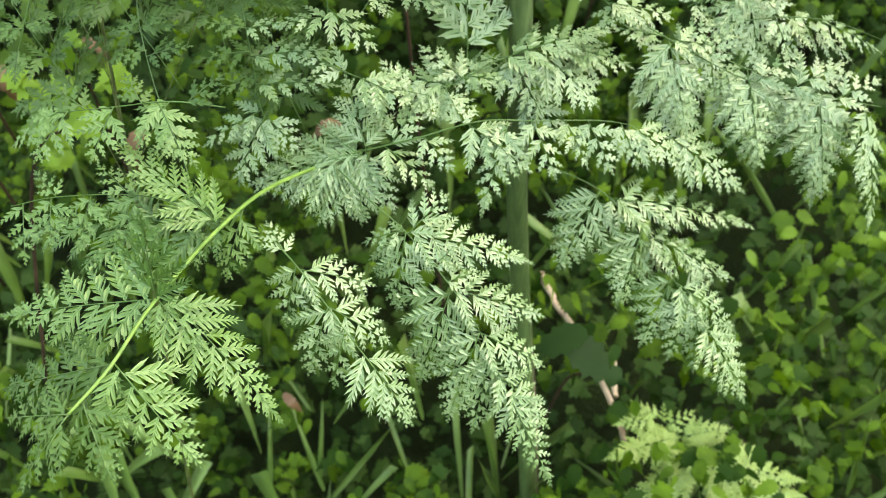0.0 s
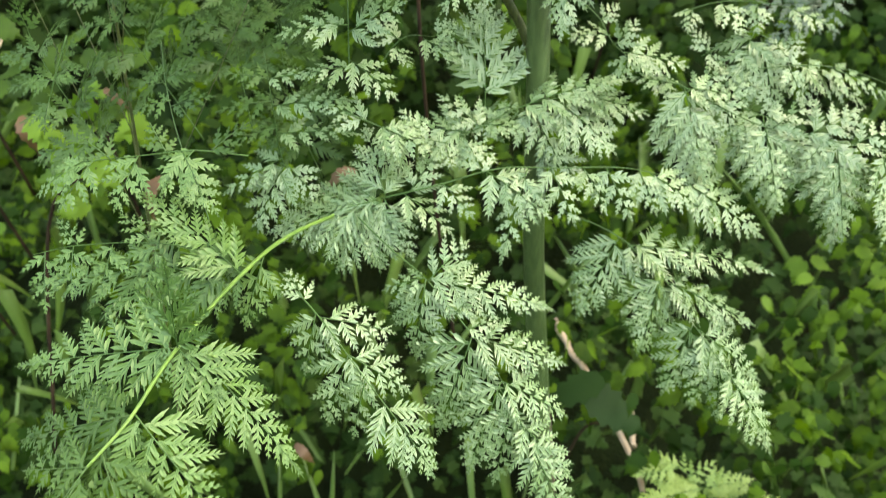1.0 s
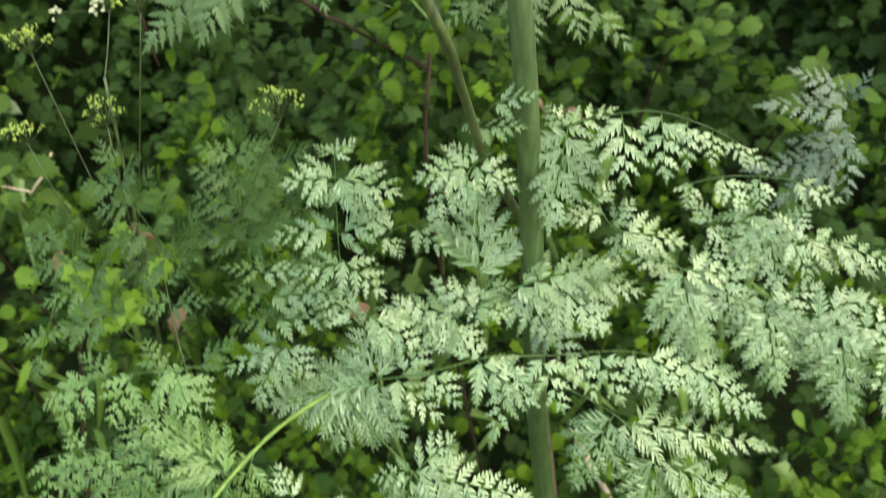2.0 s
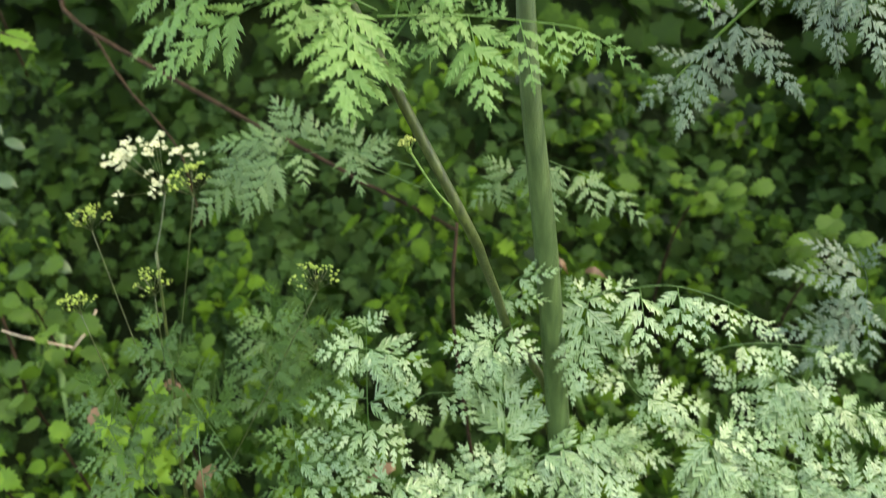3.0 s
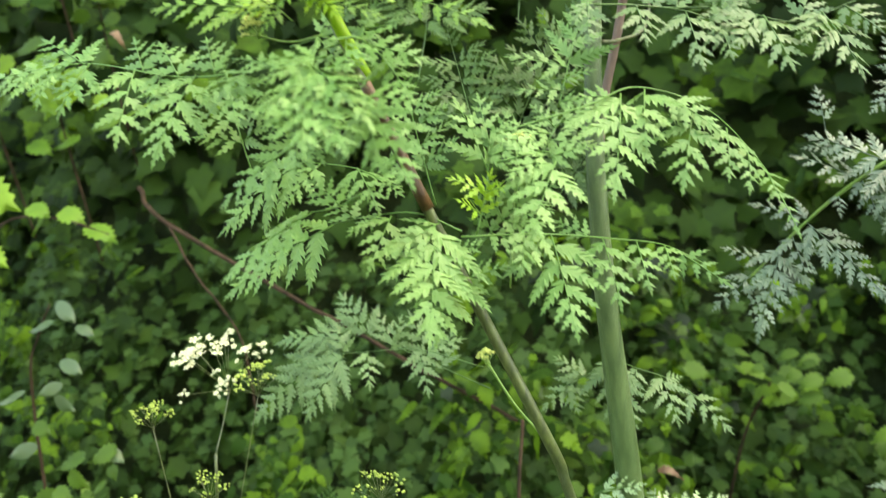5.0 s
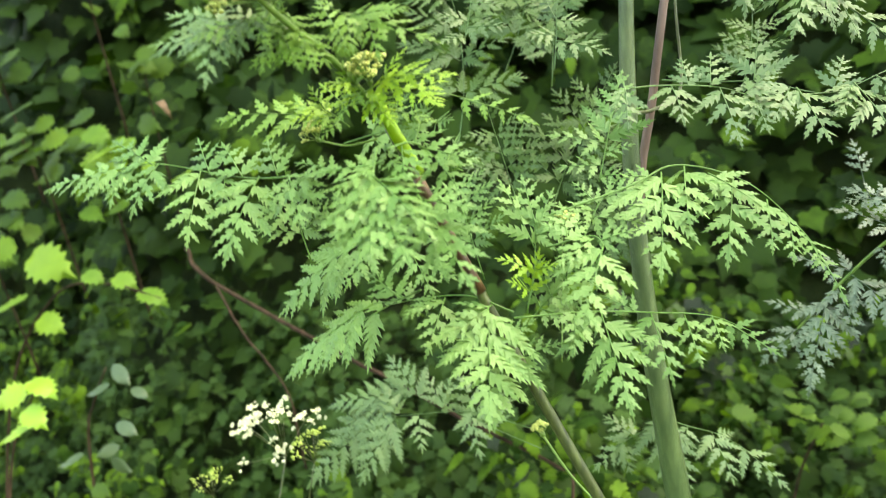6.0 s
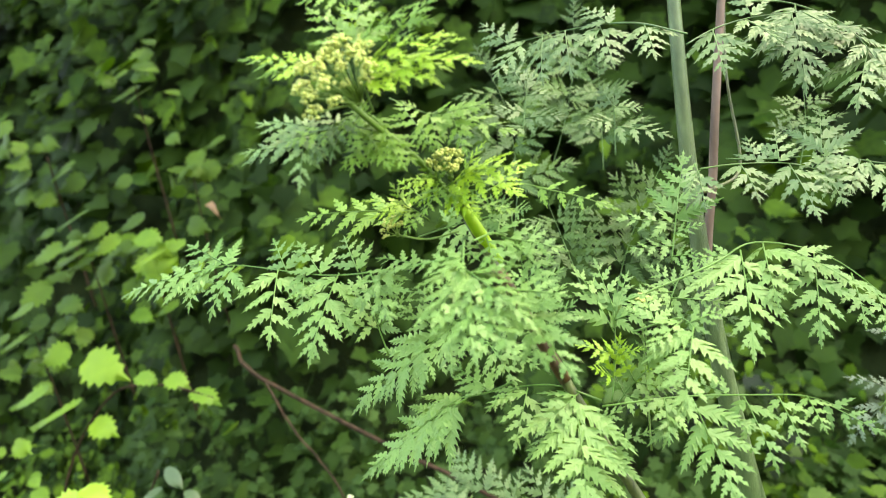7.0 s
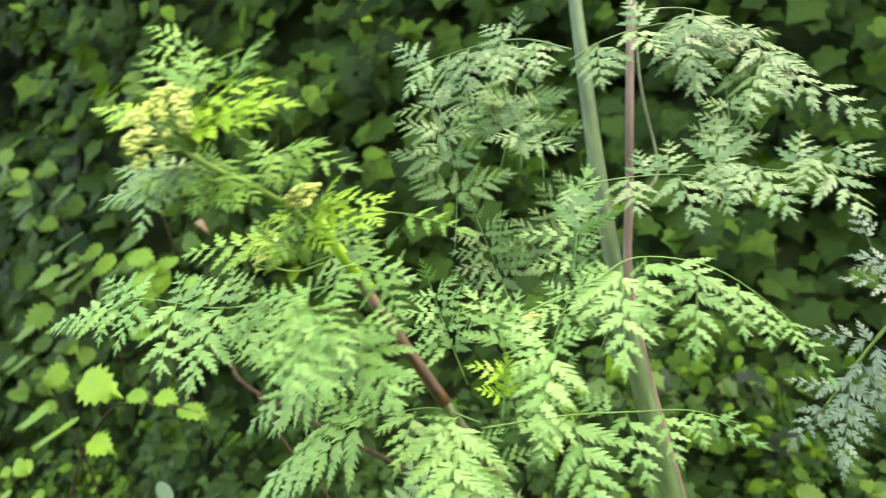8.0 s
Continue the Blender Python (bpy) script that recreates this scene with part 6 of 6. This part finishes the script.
# feathery young leaves round the flower heads
leaf(flowering, [(-0.152, 0.385, 1.669), (-0.154, 0.372, 1.672), (-0.16, 0.362, 1.676)],
     [(-0.152, 0.385, 1.669, -0.165, 0.37, 1.643, 0.36),
      (-0.154, 0.385, 1.671, -0.148, 0.372, 1.639, 0.34),
      (-0.152, 0.385, 1.669, -0.134, 0.378, 1.643, 0.34),
      (-0.157, 0.372, 1.676, -0.168, 0.355, 1.651, 0.36),
      (-0.156, 0.372, 1.675, -0.154, 0.358, 1.648, 0.34),
      (-0.157, 0.372, 1.676, -0.139, 0.36, 1.648, 0.34),
      (-0.16, 0.362, 1.676, -0.169, 0.35, 1.66, 0.36),
      (-0.16, 0.362, 1.676, -0.149, 0.352, 1.678, 0.34, 1)], 0.0010, SPRING)
leaf(flowering, [(-0.128, 0.428, 1.639), (-0.131, 0.42, 1.643), (-0.133, 0.412, 1.647)],
     [(-0.132, 0.412, 1.645, -0.143, 0.402, 1.659, 0.34),
      (-0.133, 0.412, 1.647, -0.15, 0.4, 1.638, 0.34, 1),
      (-0.131, 0.42, 1.643, -0.141, 0.405, 1.62, 0.36),
      (-0.129, 0.428, 1.641, -0.105, 0.41, 1.627, 0.34),
      (-0.129, 0.428, 1.642, -0.095, 0.408, 1.647, 0.3),
      (-0.129, 0.42, 1.641, -0.083, 0.405, 1.652, 0.26, 1),
      (-0.128, 0.428, 1.639, -0.107, 0.412, 1.616, 0.34, 1),
      (-0.132, 0.412, 1.645, -0.122, 0.402, 1.66, 0.34)], 0.0010, SPRING)
leaf(flowering, [(-0.147, 0.44, 1.628), (-0.154, 0.432, 1.634), (-0.159, 0.425, 1.637)],
     [(-0.156, 0.432, 1.635, -0.186, 0.42, 1.643, 0.26, 1),
      (-0.157, 0.425, 1.635, -0.166, 0.418, 1.651, 0.34),
      (-0.154, 0.432, 1.634, -0.179, 0.42, 1.624, 0.3),
      (-0.15, 0.432, 1.631, -0.161, 0.424, 1.615, 0.34),
      (-0.159, 0.425, 1.637, -0.174, 0.415, 1.632, 0.32, 1)], 0.0010, SPRING)
leaf(flowering, [(-0.16, 0.362, 1.676), (-0.168, 0.356, 1.669), (-0.18, 0.35, 1.662)],
     [(-0.168, 0.356, 1.669, -0.173, 0.345, 1.639, 0.34, 2),
      (-0.173, 0.35, 1.664, -0.186, 0.345, 1.641, 0.36, 2),
      (-0.18, 0.35, 1.662, -0.202, 0.345, 1.654, 0.34),
      (-0.172, 0.356, 1.668, -0.155, 0.348, 1.646, 0.34),
      (-0.176, 0.35, 1.662, -0.177, 0.345, 1.649, 0.36)], 0.0010, SPRING)

# ---- stems behind ----
PURPLE_LINE = [(0.215, 1.06, -0.02), (0.182, 1.01, 0.35), (0.132, 0.945, 0.7), (0.104, 0.9, 0.9), (0.087, 0.85, 1.1), (0.066, 0.805, 1.3), (0.0397, 0.74, 1.5843), (0.0591, 0.71, 1.7216), (0.0868, 0.68, 1.8699), (0.1118, 0.66, 1.9891)]
THIN_LINE = [(0.034, 0.672, 1.690), (0.058, 0.70, 1.700), (0.0853, 0.72, 1.7263), (0.0846, 0.7, 1.8137), (0.0969, 0.68, 1.9178)]
old = thing("withered_plant", PURPLE_LINE[0], "purple-brown upright stem with a split skin", "plant stem")
v, f = tube(spline(PURPLE_LINE, 8), np.linspace(0.0058, 0.0036, 8 * (len(PURPLE_LINE) - 1) + 1), 12, 0.04)
put("stem", v, f, PURPLE, old, PURPLE_LINE[0])
v, f = tube(spline(THIN_LINE, 8), np.linspace(0.0018, 0.0012, 8 * (len(THIN_LINE) - 1) + 1), 8)
put("side_shoot", v, f, BRANCH, tall, THIN_LINE[0])
reed = thing("withered_plant", (0.02, 1.26, 0.46), "thin brown-green stalk standing in the undergrowth", "plant stem")
v, f = tube(spline([(0.02, 1.26, 0.46), (-0.03, 1.12, 0.82), (-0.062, 1.0, 1.156), (-0.061, 1.02, 1.306)], 8), np.linspace(0.0032, 0.0024, 25), 8)
put("stem", v, f, BARK, reed, (0.02, 1.26, 0.46))

# ---- white umbels in front of the ivy ----
parsley = thing("cow_parsley", (-0.407, 0.931, 0.2), "cow parsley with open white umbels and green seed heads", "flowering plant")
PARSLEY_LINE = [(-0.407, 0.931, 0.2), (-0.392, 0.861, 0.75), (-0.387, 0.823, 1.08), (-0.377, 0.781, 1.294)]
v, f = tube(spline(PARSLEY_LINE, 8), np.linspace(0.0026, 0.0016, 25), 8)
put("stem", v, f, BRANCH, parsley, PARSLEY_LINE[0])
umbel(parsley, (-0.381, 0.79, 1.385), (0, -0.72, 0.70), 0.048, 16, PETAL, (-0.377, 0.781, 1.294), 0.0007, 10, 0.115, BRANCH, 0.13)
for c, r, b in (((-0.474, 0.804, 1.327), 0.020, (-0.389, 0.831, 1.02)), ((-0.38, 0.771, 1.259), 0.021, (-0.39, 0.836, 0.96)), ((-0.459, 0.751, 1.238), 0.018, (-0.391, 0.846, 0.88)), ((-0.177, 0.738, 1.278), 0.021, (-0.391, 0.841, 0.9)), ((-0.33, 0.777, 1.374), 0.023, (-0.387, 0.823, 1.12))):
    umbel(parsley, c, (0, -0.4, 0.9), r, 14, SEED, b, 0.0006, 7, 0.12, BRANCH, 0.12)


# ---- brambles and twigs ----
def spray(stem, leaves, label, material, name="bramble"):
    """A bramble shoot: woody stem and single broad leaves (place, size, facing)."""
    t = thing(name, stem[0], label, "bramble")
    path = spline(stem, 6)
    put("stem", *tube(path, np.linspace(0.0035, 0.0018, len(path)), 6), BARK, t, stem[0])
    bv, bf = LEAF_SHAPES["ovate" if name == "dock" else "oval" if material is GREY else "lobed" if name == "nettle" else "bramble"]
    for (x, y, z), size, yaw in leaves:
        d = np.array([[math.sin(yaw), -0.15, -0.45 + 0.2 * math.cos(yaw)]])
        r = turn(d, np.array([[rng.normal(0, 0.55), -0.75, 0.55 + rng.normal(0, 0.4)]]))[0]
        v = np.array((x, y, z)) + (bv - np.array((0.5, 0, 0))) @ r * size
        put("leaf", v, bf, material, t, (x, y, z))


spray([(-1.30, 1.35, 0.9), (-1.25, 1.28, 1.40), (-1.1, 1.22, 1.60), (-0.95, 1.19, 1.62), (-0.82, 1.18, 1.585)],
      [((-1.086, 1.2, 1.663), 0.13, 1.3), ((-0.975, 1.19, 1.632), 0.06, 1.2), ((-0.903, 1.19, 1.621), 0.065, 1.4), ((-0.832, 1.18, 1.587), 0.075, 1.3), ((-1.176, 1.17, 1.578), 0.11, -0.8), ((-1.079, 1.2, 1.545), 0.08, 0.9), ((-1.22, 1.2, 1.70), 0.08, -1.2), ((-1.30, 1.22, 1.62), 0.09, -1.0)],
      "bramble shoot with bright sunlit green leaves", BRAMBLE)
spray([(-1.10, 1.15, 0.9), (-1.06, 1.10, 1.30), (-1.0, 1.08, 1.42)],
      [((-1.058, 1.08, 1.411), 0.075, -1.0), ((-0.979, 1.08, 1.428), 0.075, 1.1), ((-0.984, 1.07, 1.377), 0.07, 0.6), ((-1.03, 1.07, 1.35), 0.06, -0.5)],
      "young bramble tip with yellow-green leaves", YOUNG)
spray([(-0.98, 1.3, 0.9), (-0.99, 1.21, 1.30), (-0.965, 1.19, 1.40), (-0.935, 1.18, 1.46)],
      [((-0.894, 1.17, 1.446), 0.058, 2.4), ((-0.943, 1.17, 1.419), 0.05, -1.2), ((-0.878, 1.17, 1.348), 0.055, 1), ((-0.918, 1.17, 1.307), 0.05, -0.8), ((-0.968, 1.17, 1.196), 0.06, -1), ((-0.786, 1.17, 1.199), 0.055, 1.1), ((-0.889, 1.17, 1.282), 0.055, 0.7), ((-0.852, 1.17, 1.413), 0.045, 1.3), ((-0.997, 1.17, 1.29), 0.055, -1.4)],
      "slender shoot with pale greyish oval leaves on a brown stem", GREY)
spray([(-0.70, 1.05, 0.4), (-0.60, 0.98, 0.85), (-0.50, 0.95, 0.95)],
      [((-0.50 + rng.normal(0, 0.075), 0.96 + rng.normal(0, 0.03), 0.94 + rng.normal(0, 0.055)), rng.uniform(0.03, 0.06), rng.uniform(-1.4, 1.4)) for k in range(16)],
      "nettle-like shoot with lemon green leaves", BRAMBLE, "nettle")


# sunlit shoots scattered over the shrubs on the bank: tip, spread, number of leaves
for (x, y, z), spread, number, tone in (((-1.30, 1.36, 1.98), 0.13, 12, THICKET), ((-1.12, 1.38, 1.92), 0.09, 8, BRAMBLE), ((-1.42, 1.34, 1.78), 0.12, 12, THICKET), ((-1.05, 1.42, 2.14), 0.08, 7, THICKET),
                                  ((-1.45, 1.36, 2.25), 0.12, 9, THICKET), ((-1.22, 1.40, 2.42), 0.10, 7, THICKET), ((-1.30, 1.15, 1.42), 0.12, 10, BRAMBLE),
                                  ((0.36, 1.48, 1.32), 0.09, 9, THICKET), ((0.62, 1.50, 1.20), 0.10, 9, THICKET), ((0.10, 1.46, 1.18), 0.09, 9, THICKET), ((0.85, 1.30, 0.70), 0.14, 12, BRAMBLE), ((-0.85, 1.05, 0.85), 0.13, 12, BRAMBLE), ((-0.80, 1.12, 1.13), 0.10, 10, THICKET), ((-0.56, 1.08, 1.06), 0.09, 9, THICKET), ((-0.78, 1.05, 1.01), 0.10, 9, THICKET)):
    spots = [((x + rng.normal(0, spread * 0.75), y + rng.normal(0, 0.05), z + rng.normal(0, spread * 0.45)), rng.uniform(0.028, 0.058) * (1.6 if z > 1.7 else 1.0), rng.uniform(-1.6, 1.6)) for k in range(number * 2)]
    spray([(x - 0.05, y + 0.25, z - 0.35), (x - 0.03, y + 0.10, z - 0.12), (x, y, z)], spots, "sunlit shrub shoot with toothed yellow-green leaves", tone, "shrub_shoot")


spray([(0.20, 1.12, 0.30), (0.22, 1.02, 0.50), (0.25, 0.98, 0.55)], [((0.185, 0.98, 0.60), 0.12, -0.9), ((0.265, 0.97, 0.57), 0.13, 0.5)], "broad dock leaves low behind the stem, coloured dark for shade", DOCK, "dock")


def twig(points, r0, r1, material, label, name="twig"):
    t = thing(name, points[0], label, "twig")
    path = spline(points, 7)
    path[1:-1] += rng.normal(0, r0 * 0.25, (len(path) - 2, 3))
    put("wood", *tube(path, np.linspace(r0, r1, len(path)), 8), material, t, points[0])


twig([(-0.95, 1.45, 1.72), (-0.849, 1.40, 1.635), (-0.49, 1.36, 1.45), (-0.308, 1.34, 1.36), (-0.1, 1.36, 1.25)], 0.0052, 0.0032, BARK, "bare brown branch lying across the ivy", "branch")
twig([(-0.82, 1.37, 1.62), (-0.74, 1.34, 1.52), (-0.638, 1.33, 1.404), (-0.60, 1.34, 1.25)], 0.0026, 0.0018, BARK, "thin grey-brown twig hanging by the branch")
twig([(0.19, 1.2, 0.62), (0.217, 1.15, 0.58), (0.248, 1.1, 0.551), (0.318, 1.0, 0.439), (0.34, 0.98, 0.36)], 0.006, 0.005, STRAW, "pale broken dead stalk in the undergrowth", "dead_stalk")

twig([(-0.739, 1.120, 1.062), (-0.706, 1.120, 1.100), (-0.702, 1.140, 1.129)], 0.0022, 0.0018, STRAW, "pale dead stalk lying in the undergrowth", "dead_stalk")
twig([(-0.869, 1.120, 1.091), (-0.798, 1.100, 1.084), (-0.724, 1.100, 1.073)], 0.002, 0.0016, STRAW, "pale dead stalk lying in the undergrowth", "dead_stalk")
twig([(0.307, 1.050, 0.527), (0.302, 1.010, 0.516), (0.302, 0.990, 0.496)], 0.0058, 0.0046, STRAW, "pale dead stalk lying in the undergrowth", "dead_stalk")
# ---- withered leaves caught among the green ----
for (x, y, z), size, yaw in (((0.092, 1.210, 1.214), 0.034, 0.9), ((0.150, 1.220, 1.200), 0.040, 1.4), ((-0.951, 1.360, 2.026), 0.055, 0.900), ((-0.616, 1.000, 0.981), 0.060, 0.3), ((-0.511, 1.050, 1.028), 0.050, 1.2), ((-0.446, 1.000, 0.894), 0.070, -0.4), ((-0.238, 0.980, 0.466), 0.050, 0.8), ((-0.175, 1.000, 0.929), 0.060, -1.1)):
    d = np.array([[math.sin(yaw), -0.2, -math.cos(yaw)]])
    r = turn(d, np.array([[0.3 * yaw, -0.8, 0.5]]))[0]
    bv, bf = LEAF_SHAPES["ovate"]
    bent = bv * np.array((1, 0.7, 1)) + np.stack([0 * bv[:, 0], 0 * bv[:, 0], 0.25 * np.sin(bv[:, 0] * 4)], 1)
    tagged(put("dry_leaf", np.array((x, y, z)) + (bent - np.array((0.5, 0, 0))) @ r * size, bf, DRY, None, (x, y, z)), "withered russet leaf caught among green undergrowth", "dry leaf", group="withered leaves")
